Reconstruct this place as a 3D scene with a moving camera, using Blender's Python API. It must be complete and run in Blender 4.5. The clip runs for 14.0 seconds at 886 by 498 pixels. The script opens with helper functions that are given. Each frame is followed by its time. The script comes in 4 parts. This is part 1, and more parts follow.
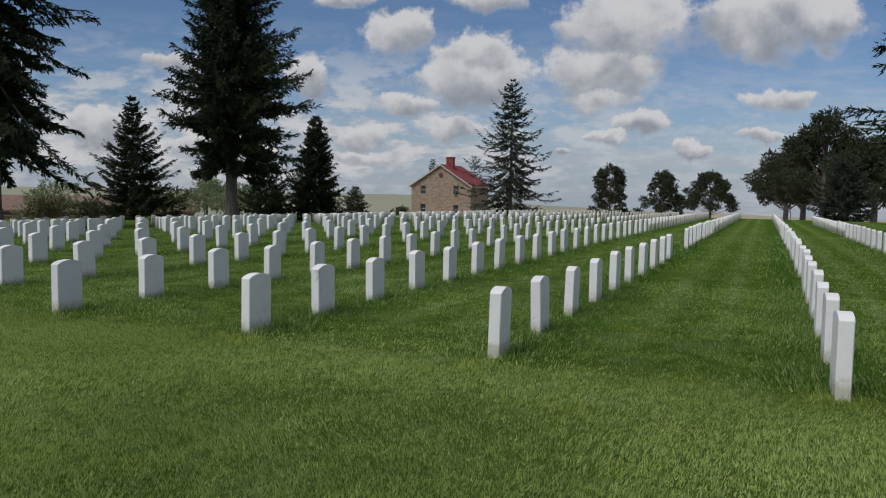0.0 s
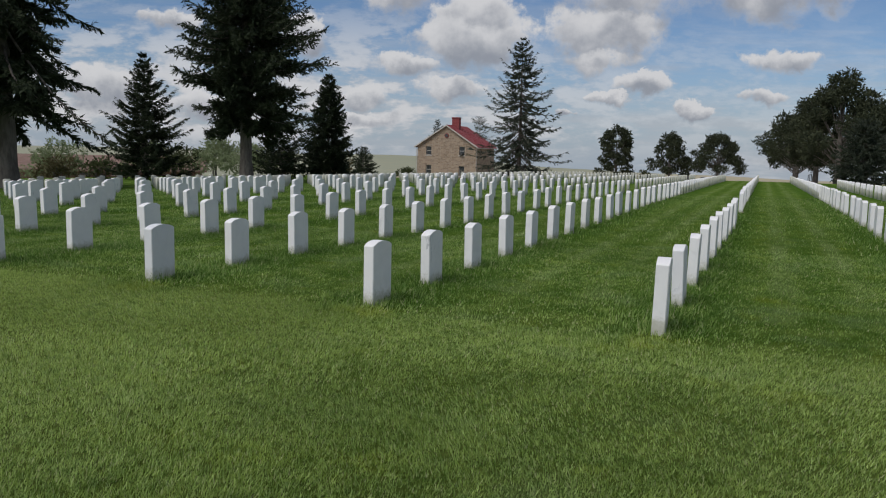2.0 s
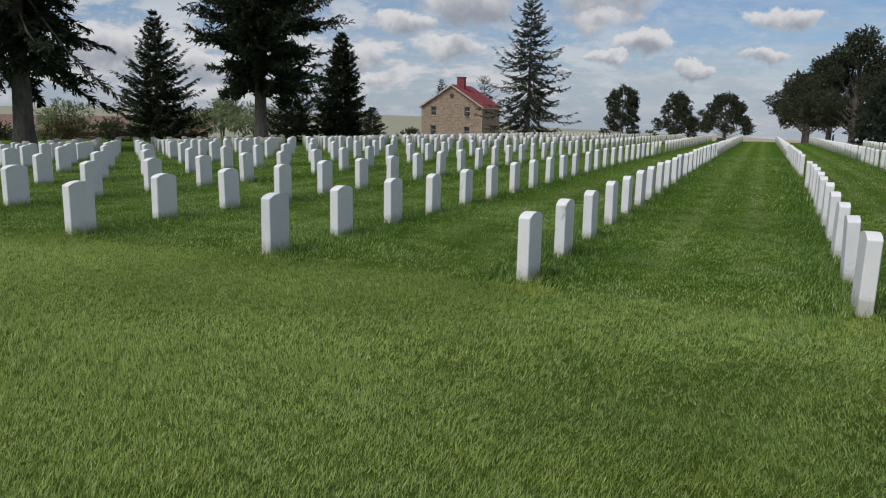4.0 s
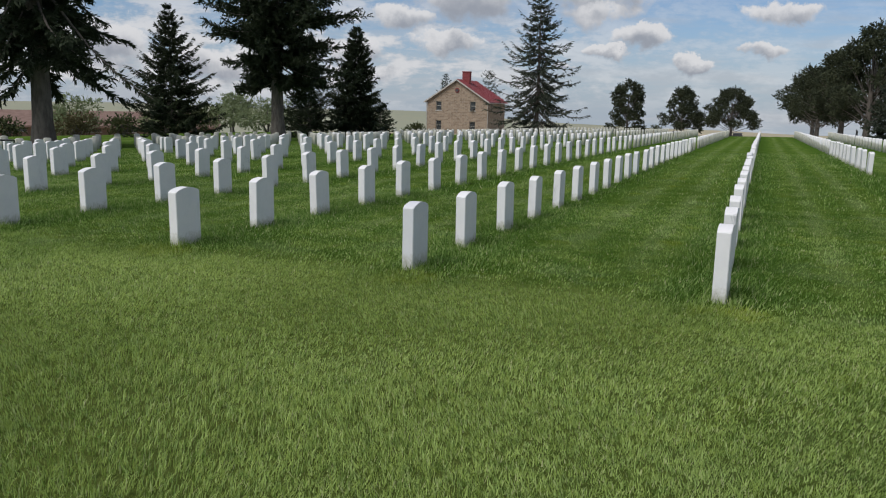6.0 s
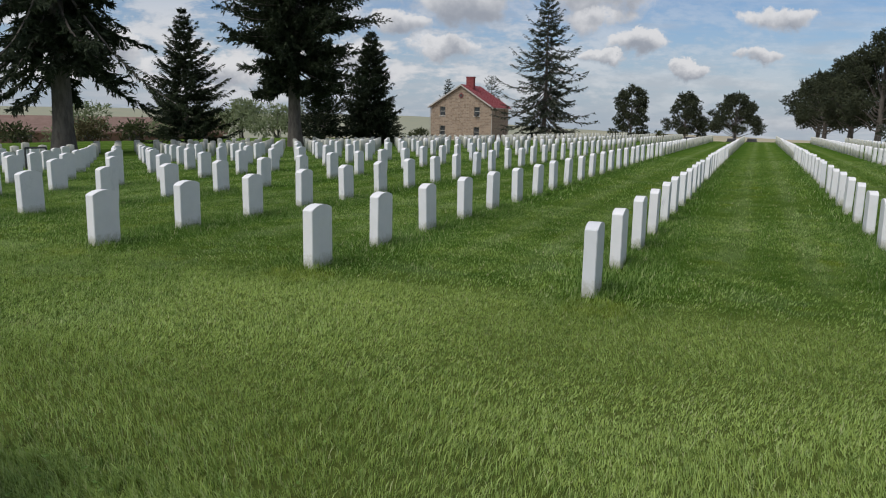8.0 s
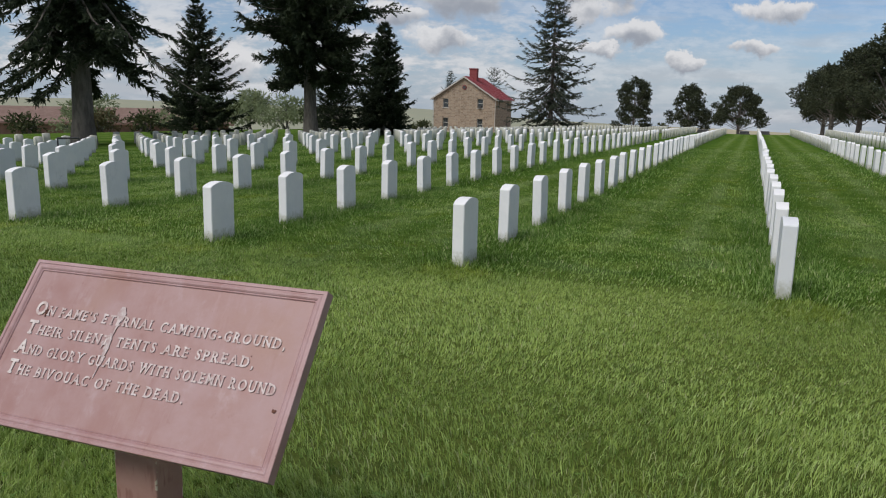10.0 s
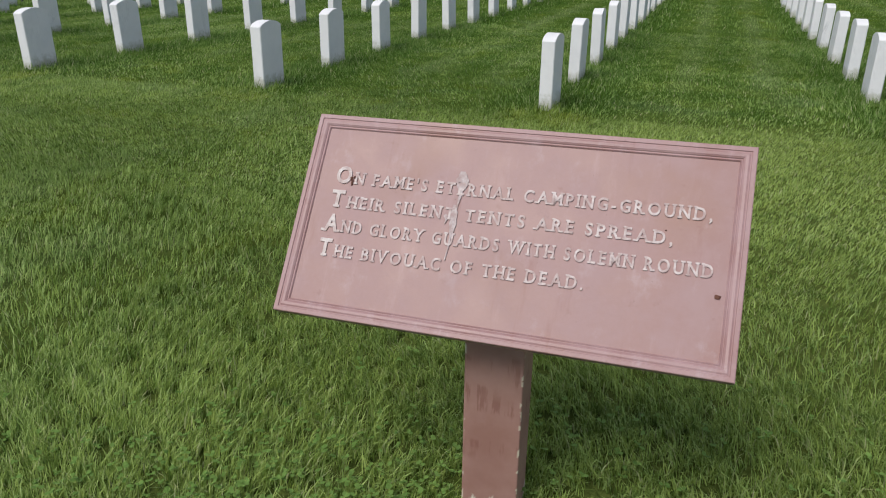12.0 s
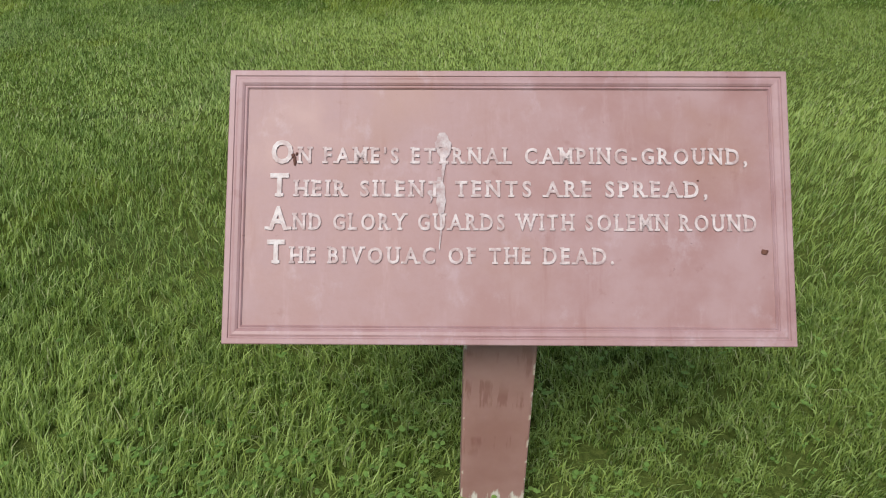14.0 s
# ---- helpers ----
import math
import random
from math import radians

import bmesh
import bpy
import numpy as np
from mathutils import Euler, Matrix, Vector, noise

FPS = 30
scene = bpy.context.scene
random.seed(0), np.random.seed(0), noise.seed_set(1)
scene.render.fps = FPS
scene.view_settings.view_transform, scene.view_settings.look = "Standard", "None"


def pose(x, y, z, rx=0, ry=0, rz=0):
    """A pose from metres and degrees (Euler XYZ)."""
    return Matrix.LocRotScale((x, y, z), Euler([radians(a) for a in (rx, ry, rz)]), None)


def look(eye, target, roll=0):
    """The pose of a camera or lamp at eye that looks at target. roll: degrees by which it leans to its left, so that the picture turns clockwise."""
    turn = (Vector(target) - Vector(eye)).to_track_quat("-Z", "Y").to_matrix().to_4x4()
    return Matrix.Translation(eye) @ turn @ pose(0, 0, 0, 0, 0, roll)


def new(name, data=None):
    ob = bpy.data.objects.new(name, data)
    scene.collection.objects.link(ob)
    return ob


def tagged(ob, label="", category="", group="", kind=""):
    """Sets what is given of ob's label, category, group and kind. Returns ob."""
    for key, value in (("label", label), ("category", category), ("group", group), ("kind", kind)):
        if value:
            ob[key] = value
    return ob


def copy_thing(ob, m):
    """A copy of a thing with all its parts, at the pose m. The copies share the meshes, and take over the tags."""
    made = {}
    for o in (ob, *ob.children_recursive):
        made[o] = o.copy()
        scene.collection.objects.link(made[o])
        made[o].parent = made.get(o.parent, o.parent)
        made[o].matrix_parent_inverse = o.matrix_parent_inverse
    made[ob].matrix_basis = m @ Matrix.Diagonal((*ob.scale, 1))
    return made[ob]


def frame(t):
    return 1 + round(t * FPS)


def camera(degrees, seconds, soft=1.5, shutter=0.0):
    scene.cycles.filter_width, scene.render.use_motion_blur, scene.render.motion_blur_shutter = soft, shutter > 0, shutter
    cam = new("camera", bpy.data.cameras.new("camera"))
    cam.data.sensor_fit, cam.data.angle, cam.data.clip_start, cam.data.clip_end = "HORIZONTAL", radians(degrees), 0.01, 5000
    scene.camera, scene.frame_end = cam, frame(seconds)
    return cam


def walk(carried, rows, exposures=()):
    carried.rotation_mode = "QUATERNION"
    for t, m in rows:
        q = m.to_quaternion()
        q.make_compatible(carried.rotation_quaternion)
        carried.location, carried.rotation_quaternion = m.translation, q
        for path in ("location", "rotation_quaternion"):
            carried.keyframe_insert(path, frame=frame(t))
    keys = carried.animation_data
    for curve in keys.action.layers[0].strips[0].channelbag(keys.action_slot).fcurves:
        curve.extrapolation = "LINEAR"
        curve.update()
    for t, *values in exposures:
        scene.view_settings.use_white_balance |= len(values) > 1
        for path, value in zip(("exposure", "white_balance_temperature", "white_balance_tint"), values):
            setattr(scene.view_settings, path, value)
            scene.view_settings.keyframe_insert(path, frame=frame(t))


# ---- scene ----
cam = camera(60.8, 14.0, 1.1)
PATH = [
    (0, (-0.128, -0.311, 1.475), (-0.87, 1.54, 1.322), 1.0),
    (0.5, (-0.46, -0.279, 1.447), (-1.198, 1.572, 1.279), 1.1),
    (1, (-0.84, -0.341, 1.461), (-1.576, 1.509, 1.271), 1.1),
    (1.5, (-1.2, -0.316, 1.435), (-1.935, 1.531, 1.215), 1.2),
    (2, (-1.572, -0.247, 1.447), (-2.306, 1.596, 1.192), 1.3),
    (2.5, (-1.948, -0.274, 1.434), (-2.68, 1.564, 1.145), 1.3),
    (3, (-2.324, -0.308, 1.437), (-3.053, 1.527, 1.118), 1.3),
    (5.5, (-4.303, -0.104, 1.447), (-5.021, 1.725, 1.075), 1.2),
    (6, (-4.726, -0.094, 1.457), (-5.443, 1.736, 1.087), 1.2),
    (6.5, (-5.155, -0.042, 1.46), (-5.87, 1.79, 1.093), 1.2),
    (7, (-5.589, -0.038, 1.446), (-6.302, 1.795, 1.082), 1.2),
    (7.5, (-5.985, -0.086, 1.457), (-6.696, 1.748, 1.095), 1.3),
    (8, (-6.409, -0.002, 1.466), (-7.119, 1.834, 1.109), 1.2),
    (10.3, (-8.074, -0.092, 1.382), (-8.771, 1.742, 0.996), 1.3),
    (10.5, (-8.184, -0.096, 1.381), (-8.886, 1.729, 0.958), 1.1),
    (11, (-8.504, -0.093, 1.331), (-9.186, 1.715, 0.817), 1.1),
    (11.5, (-8.720, -0.068, 1.306), (-9.363, 1.719, 0.671), 1.0),
    (12, (-8.952, -0.062, 1.305), (-9.526, 1.696, 0.536), 0.7),
    (12.5, (-9.159, -0.017, 1.301), (-9.619, 1.717, 0.415), 0.3),
    (13, (-9.297, 0.117, 1.3), (-9.614, 1.839, 0.333), 0.3),
    (13.5, (-9.349, 0.215, 1.318), (-9.514, 1.932, 0.305), 0.4),
    (14, (-9.385, 0.244, 1.336), (-9.405, 1.95, 0.293), 0.5),
]
walk(cam, [(t, look(eye, target, roll)) for t, eye, target, roll in PATH],
     [(0, 0.0), (3, 0.15), (8, 0.28), (11, 0.32), (12.5, 0.5), (14, 0.65)])
# ---- world, sun ----
SUN_AZ, SUN_EL = radians(205), radians(52)   # compass-like turn from +Y, and height of the sun
SKY_TURN = radians(21.7)                     # the way the cloud field is drawn out from

world = bpy.data.worlds.new("world")
scene.world = world
world.use_nodes = True


class Graph:
    """Short hand for node trees."""

    def __init__(self, tree):
        self.tree = tree

    def node(self, kind, **props):
        n = self.tree.nodes.new(kind)
        for key, value in props.items():
            setattr(n, key, value)
        return n

    def link(self, a, b):
        self.tree.links.new(a, b)

    def feed(self, socket, value):
        if isinstance(value, bpy.types.NodeSocket):
            self.link(value, socket)
        else:
            socket.default_value = value

    def math(self, op, a, b=0.0, c=0.0, clamp=False):
        n = self.node("ShaderNodeMath", operation=op, use_clamp=clamp)
        for i, v in enumerate((a, b, c)):
            self.feed(n.inputs[i], v)
        return n.outputs[0]

    def vec(self, op, a, b=(0, 0, 0)):
        n = self.node("ShaderNodeVectorMath", operation=op)
        self.feed(n.inputs[0], a)
        self.feed(n.inputs[1], b)
        return n.outputs["Value"] if op in ("LENGTH", "DOT_PRODUCT", "DISTANCE") else n.outputs[0]

    def xyz(self, x=0.0, y=0.0, z=0.0):
        n = self.node("ShaderNodeCombineXYZ")
        for i, v in enumerate((x, y, z)):
            self.feed(n.inputs[i], v)
        return n.outputs[0]

    def split(self, v):
        n = self.node("ShaderNodeSeparateXYZ")
        self.feed(n.inputs[0], v)
        return n.outputs

    def noise(self, v, scale, detail=4.0, rough=0.55, out=0, distort=0.0):
        n = self.node("ShaderNodeTexNoise")
        if v is not None:
            self.feed(n.inputs["Vector"], v)
        n.inputs["Scale"].default_value = scale
        n.inputs["Detail"].default_value = detail
        n.inputs["Roughness"].default_value = rough
        n.inputs["Distortion"].default_value = distort
        return n.outputs[out]

    def span(self, v, a, b, c=0.0, d=1.0, smooth=True):
        n = self.node("ShaderNodeMapRange", interpolation_type="SMOOTHSTEP" if smooth else "LINEAR")
        self.feed(n.inputs[0], v)
        for i, x in enumerate((a, b, c, d)):
            self.feed(n.inputs[i + 1], x)
        return n.outputs[0]

    def mix(self, f, a, b, blend="MIX"):
        n = self.node("ShaderNodeMix", data_type="RGBA", blend_type=blend)
        self.feed(n.inputs[0], f)
        for i, v in ((6, a), (7, b)):
            self.feed(n.inputs[i], (*v, 1) if isinstance(v, tuple) and len(v) == 3 else v)
        return n.outputs[2]


def build_sky():
    g = Graph(world.node_tree)
    back = world.node_tree.nodes["Background"]
    sky = g.node("ShaderNodeTexSky", sky_type="NISHITA", sun_disc=False, sun_elevation=SUN_EL, sun_rotation=SUN_AZ,
                 altitude=950.0, air_density=1.0, dust_density=0.25, ozone_density=2.2)
    way = g.node("ShaderNodeTexCoord").outputs["Generated"]
    ahead = g.vec("DOT_PRODUCT", way, (-math.sin(SKY_TURN), math.cos(SKY_TURN), 0))
    right = g.vec("DOT_PRODUCT", way, (math.cos(SKY_TURN), math.sin(SKY_TURN), 0))
    up = g.split(way)[2]
    near = g.math("MAXIMUM", ahead, 0.08)
    u, v = g.math("DIVIDE", right, near), g.math("DIVIDE", up, near)
    flat = g.xyz(u, v, 0.0)
    # cumulus heaps: place across, height, half width, half height, in slopes from the level line
    heaps = [
        (0.235, .214, .085, .052), (0.205, .155, .070, .045), (0.395, .222, .080, .042), (0.485, .228, .055, .036),
        (0.040, .176, .045, .030), (0.030, .142, .075, .040), (-.055, .106, .055, .016), (-.062, .200, .042, .030),
        (-.362, .158, .040, .013), (-.180, .140, .022, .030), (-.440, .075, .075, .030), (-.140, .246, .040, .010),
        (0.050, .250, .048, .014), (0.256, .090, .044, .012), (0.205, .076, .040, .007), (0.322, .060, .020, .009),
        (0.440, .124, .055, .015), (-.108, .066, .034, .015), (-.100, .042, .046, .010), (0.005, .077, .045, .014),
        (0.200, .122, .048, .018), (0.152, .049, .013, .006), (0.415, .075, .034, .009), (-.300, .050, .090, .020),
    ]
    wob = g.vec("SUBTRACT", g.noise(flat, 11.0, 6.0, 0.62, 1), (0.5, 0.5, 0.5))
    wob = g.vec("MULTIPLY", wob, (0.10, 0.075, 0.0))
    bent = g.vec("ADD", flat, wob)

    def field(p):
        """How far inside the nearest heap, and how high up in it."""
        best, lift = None, None
        for cu, cv, a, b in heaps:
            d = g.vec("MULTIPLY", g.vec("SUBTRACT", p, (cu, cv, 0)), (0.94 / a, 0.88 / b, 0))
            f = g.math("SUBTRACT", 1.0, g.vec("LENGTH", d))
            h = g.split(d)[1]
            if best is None:
                best, lift = f, h
                continue
            more = g.span(g.math("SUBTRACT", f, best), -0.25, 0.25)
            lift = g.math("ADD", lift, g.math("MULTIPLY", more, g.math("SUBTRACT", h, lift)))
            best = g.math("SMOOTH_MAX", best, f, 0.35)
        return best, lift

    billow = g.math("SUBTRACT", g.noise(flat, 26.0, 7.0, 0.62), 0.5)
    inside, lift = field(bent)
    here = g.math("ADD", inside, g.math("MULTIPLY", billow, 1.5))
    cover = g.span(here, -0.22, g.span(lift, -0.6, 0.5, 0.62, 0.16))
    puff = g.math("SUBTRACT", g.noise(g.vec("ADD", flat, (0.3, 0.1, 0)), 17.0, 5.0, 0.55), 0.5)
    edge = g.math("MULTIPLY", g.math("SUBTRACT", 0.5, here), 0.35)
    shade = g.span(g.math("ADD", g.math("ADD", lift, edge), g.math("MULTIPLY", puff, 3.0)), -0.85, 0.75)
    # thin streaks and low banks towards the horizon
    streak = g.noise(g.xyz(g.math("MULTIPLY", u, 2.4), g.math("MULTIPLY", v, 17.0), 3.0), 2.2, 6.0, 0.6)
    low = g.math("MULTIPLY", g.span(streak, 0.42, 0.68), g.span(v, 0.30, 0.01))
    low = g.math("MULTIPLY", low, 0.60)
    fluff = g.noise(g.xyz(g.math("MULTIPLY", u, 1.0), g.math("MULTIPLY", v, 2.6), 7.0), 13.0, 6.0, 0.62)
    banks = g.math("MULTIPLY", g.span(fluff, 0.40, 0.58), g.math("MULTIPLY", g.span(v, 0.24, 0.06), g.span(v, -0.02, 0.03)))
    banks = g.math("MULTIPLY", banks, g.span(u, 0.45, -0.15, 0.35, 1.0))
    # the rest of the sky, overhead and behind: broken cloud
    dome = g.vec("DIVIDE", way, g.xyz(*[g.math("MAXIMUM", up, 0.12)] * 3))
    broken = g.span(g.noise(dome, 1.1, 5.0, 0.6), 0.40, 0.58)
    front = g.math("MULTIPLY", g.span(ahead, 0.45, 0.7), g.span(up, 0.34, 0.24))
    thin = g.math("MAXIMUM", low, banks)
    shade = g.math("ADD", g.math("MULTIPLY", shade, cover), g.math("MULTIPLY", g.span(fluff, 0.40, 0.62, 0.45, 0.95), g.math("SUBTRACT", 1.0, cover)))
    cover = g.math("MAXIMUM", cover, thin)
    cover = g.math("ADD", g.math("MULTIPLY", cover, front), g.math("MULTIPLY", broken, g.math("SUBTRACT", 1.0, front)), clamp=True)
    clear = g.mix(1.0, sky.outputs[0], (SKY_GAIN * 0.86, SKY_GAIN * 0.97, SKY_GAIN * 1.12), "MULTIPLY")
    clear = g.mix(g.span(v, 0.16, -0.01, 0.0, 0.80), clear, (CLOUD * 0.58, CLOUD * 0.70, CLOUD * 0.89))
    cloud = g.mix(shade, (CLOUD * 0.56, CLOUD * 0.60, CLOUD * 0.69), (CLOUD * 1.25, CLOUD * 1.25, CLOUD * 1.28))
    g.link(g.mix(g.math("MULTIPLY", cover, 0.96), clear, cloud), back.inputs[0])
    back.inputs[1].default_value = 0.1


SKY_GAIN, CLOUD = 0.64, 4.6
build_sky()

sun = new("sun", bpy.data.lights.new("sun", "SUN"))
sun.data.energy, sun.data.angle, sun.data.color = 2.35, radians(30), (1.0, 0.95, 0.88)
sun.matrix_world = look((0, 0, 50), (-math.sin(SUN_AZ) * 30, -math.cos(SUN_AZ) * 30, 50 - 30 * math.tan(SUN_EL)))

# ---- materials ----


def material(name, rough=0.8, spec=0.3, metal=0.0):
    m = bpy.data.materials.new(name)
    m.use_nodes = True
    b = m.node_tree.nodes["Principled BSDF"]
    b.inputs["Roughness"].default_value, b.inputs["Metallic"].default_value = rough, metal
    b.inputs["Specular IOR Level"].default_value = spec
    return m, Graph(m.node_tree), b


def bump(g, b, height, strength, distance):
    n = g.node("ShaderNodeBump")
    n.inputs["Strength"].default_value, n.inputs["Distance"].default_value = strength, distance
    g.feed(n.inputs["Height"], height)
    g.link(n.outputs[0], b.inputs["Normal"])


def place(g):
    return g.node("ShaderNodeNewGeometry").outputs["Position"]


def local(g):
    return g.node("ShaderNodeTexCoord").outputs["Object"]


ROW_X, ROW_STEP, ROW_LEAN = -2.15, 2.64, 0.020     # first full row, gap between rows, slant of the rows
FIRST, STEP = 6.18, 1.335                          # first stone of a row, gap between stones


def turf_colour(g, pos):
    """Lawn colours: mown stripes across, patches, darker longer grass along the rows."""
    x, y, _ = g.split(pos)
    big = g.noise(pos, 0.55, 3.0, 0.55)
    mid = g.noise(pos, 2.3, 4.0, 0.6)
    col = g.mix(g.span(mid, 0.41, 0.60), (0.125, 0.225, 0.032), (0.285, 0.405, 0.090))
    col = g.mix(g.span(g.noise(g.vec("ADD", pos, (7, 3, 0)), 1.2, 3.0, 0.6), 0.50, 0.70), col, (0.260, 0.375, 0.135))
    col = g.mix(g.span(g.noise(g.vec("ADD", pos, (31, 3, 0)), 1.5, 2.0, 0.5), 0.58, 0.74), col, (0.270, 0.350, 0.036))
    col = g.mix(g.span(g.noise(g.vec("ADD", pos, (11, 43, 0)), 2.8, 3.0, 0.6), 0.64, 0.78), col, (0.330, 0.335, 0.150))
    col = g.mix(g.span(g.noise(g.vec("ADD", g.vec("MULTIPLY", pos, (0.6, 1.5, 1.0)), (5, 11, 0)), 0.9, 3.0, 0.6), 0.56, 0.74, 0.0, 0.50), col, (0.110, 0.210, 0.027))
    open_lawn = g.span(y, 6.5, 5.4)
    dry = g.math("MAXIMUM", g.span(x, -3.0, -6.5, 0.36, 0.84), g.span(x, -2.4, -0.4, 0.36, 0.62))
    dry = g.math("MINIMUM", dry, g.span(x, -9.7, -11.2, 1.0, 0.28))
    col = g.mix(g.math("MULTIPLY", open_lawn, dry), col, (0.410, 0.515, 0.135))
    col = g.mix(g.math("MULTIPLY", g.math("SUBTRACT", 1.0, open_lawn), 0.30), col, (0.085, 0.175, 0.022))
    # longer grass between the stones
    across = g.math("ADD", g.math("SUBTRACT", x, ROW_X - 0.06), g.math("MULTIPLY", y, -ROW_LEAN))
    gap = g.math("ABSOLUTE", g.math("SUBTRACT", g.math("FRACT", g.math("ADD", g.math("DIVIDE", across, ROW_STEP), 0.5)), 0.5))
    wheel = g.math("ADD", gap, g.math("MULTIPLY", g.math("SUBTRACT", mid, 0.5), 0.10))
    gap = g.math("ADD", gap, g.math("MULTIPLY", g.math("SUBTRACT", big, 0.5), 0.22))
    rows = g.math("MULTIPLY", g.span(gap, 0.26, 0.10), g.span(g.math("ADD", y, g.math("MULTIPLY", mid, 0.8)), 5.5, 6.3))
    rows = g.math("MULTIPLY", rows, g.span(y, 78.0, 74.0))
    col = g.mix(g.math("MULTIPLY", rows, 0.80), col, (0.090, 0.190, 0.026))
    # wheel tracks of the mower down each lane, with rank grass between and beside them
    lane = g.math("MULTIPLY", g.span(g.math("ABSOLUTE", g.math("SUBTRACT", wheel, 0.35)), 0.075, 0.015), g.span(y, 6.3, 8.5))
    rank = g.math("MULTIPLY", g.span(wheel, 0.42, 0.48), g.span(y, 6.5, 8.5))
    col = g.mix(g.math("MULTIPLY", rank, 0.45), col, (0.090, 0.190, 0.026))
    col = g.mix(g.math("MULTIPLY", g.math("MULTIPLY", lane, g.span(big, 0.36, 0.62, 0.25, 1.0)), g.span(mid, 0.34, 0.54, 0.30, 0.85)), col, (0.290, 0.395, 0.140))
    worn = g.math("MULTIPLY", g.span(gap, 0.17, 0.05), g.span(g.math("ABSOLUTE", g.math("SUBTRACT", y, 5.70)), 0.42, 0.10))
    col = g.mix(g.math("MULTIPLY", worn, g.span(mid, 0.38, 0.58, 0.2, 0.9)), col, (0.360, 0.430, 0.070))
    return col


def make_grass():
    m, g, b = material("grass_blade", 0.62, 0.25)
    pos = place(g)
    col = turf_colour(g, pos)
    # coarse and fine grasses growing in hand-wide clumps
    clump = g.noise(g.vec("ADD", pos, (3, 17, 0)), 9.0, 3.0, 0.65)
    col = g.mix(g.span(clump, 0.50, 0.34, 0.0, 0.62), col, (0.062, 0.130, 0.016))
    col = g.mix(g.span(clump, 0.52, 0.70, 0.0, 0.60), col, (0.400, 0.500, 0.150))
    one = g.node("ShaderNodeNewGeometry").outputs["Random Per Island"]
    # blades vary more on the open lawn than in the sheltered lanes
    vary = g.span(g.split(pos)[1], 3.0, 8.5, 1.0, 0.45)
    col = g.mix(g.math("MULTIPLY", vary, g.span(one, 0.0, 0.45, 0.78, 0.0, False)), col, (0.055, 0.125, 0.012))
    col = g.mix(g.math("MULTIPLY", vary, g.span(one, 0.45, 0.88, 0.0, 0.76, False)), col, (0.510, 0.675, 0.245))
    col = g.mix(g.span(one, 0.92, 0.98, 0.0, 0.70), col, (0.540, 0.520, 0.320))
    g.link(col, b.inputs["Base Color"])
    t = g.node("ShaderNodeBsdfTranslucent")
    g.link(col, t.inputs[0])
    mixer = g.node("ShaderNodeMixShader")
    mixer.inputs[0].default_value = 0.40
    out = m.node_tree.nodes["Material Output"]
    g.link(b.outputs[0], mixer.inputs[1])
    g.link(t.outputs[0], mixer.inputs[2])
    g.link(mixer.outputs[0], out.inputs[0])
    return m


def make_ground():
    m, g, b = material("turf_and_prairie", 1.0, 0.0)
    pos = place(g)
    x, y, _ = g.split(pos)
    fine = g.noise(pos, 55.0, 3.0, 0.7)
    # dark soil, with the shade between blades put into the colour, deepest at low y
    soil_shade = g.mix(g.span(y, 14.0, 34.0), g.mix(g.span(y, 2.5, 9.0), (0.26, 0.26, 0.26), (0.48, 0.48, 0.48)), (0.58, 0.58, 0.58))
    turf = g.mix(1.0, g.mix(g.span(fine, 0.3, 0.7, 0.0, 0.6), turf_colour(g, pos), (0.080, 0.150, 0.026)), soil_shade, "MULTIPLY")
    # open country beyond the lawn: dry gold and grey-green bands
    field = g.noise(g.vec("MULTIPLY", pos, (0.003, 0.012, 0.0)), 1.0, 4.0, 0.6)
    plain = g.mix(g.span(field, 0.38, 0.6), (0.42, 0.36, 0.27), (0.35, 0.33, 0.24))
    plain = g.mix(g.span(x, -40.0, -220.0, 0.0, 0.75), plain, (0.25, 0.28, 0.22))
    plain = g.mix(g.span(g.noise(pos, 0.08, 4.0, 0.6), 0.35, 0.75, 0.0, 0.4), plain, (0.33, 0.31, 0.22))
    far = g.math("MAXIMUM", g.span(g.math("ADD", y, g.math("MULTIPLY", x, -0.25)), 80.0, 86.0), g.math("MAXIMUM", g.span(x, -62.0, -75.0), g.span(x, 60.0, 80.0)))
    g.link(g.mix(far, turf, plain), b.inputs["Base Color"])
    bump(g, b, fine, 0.5, 0.03)
    return m


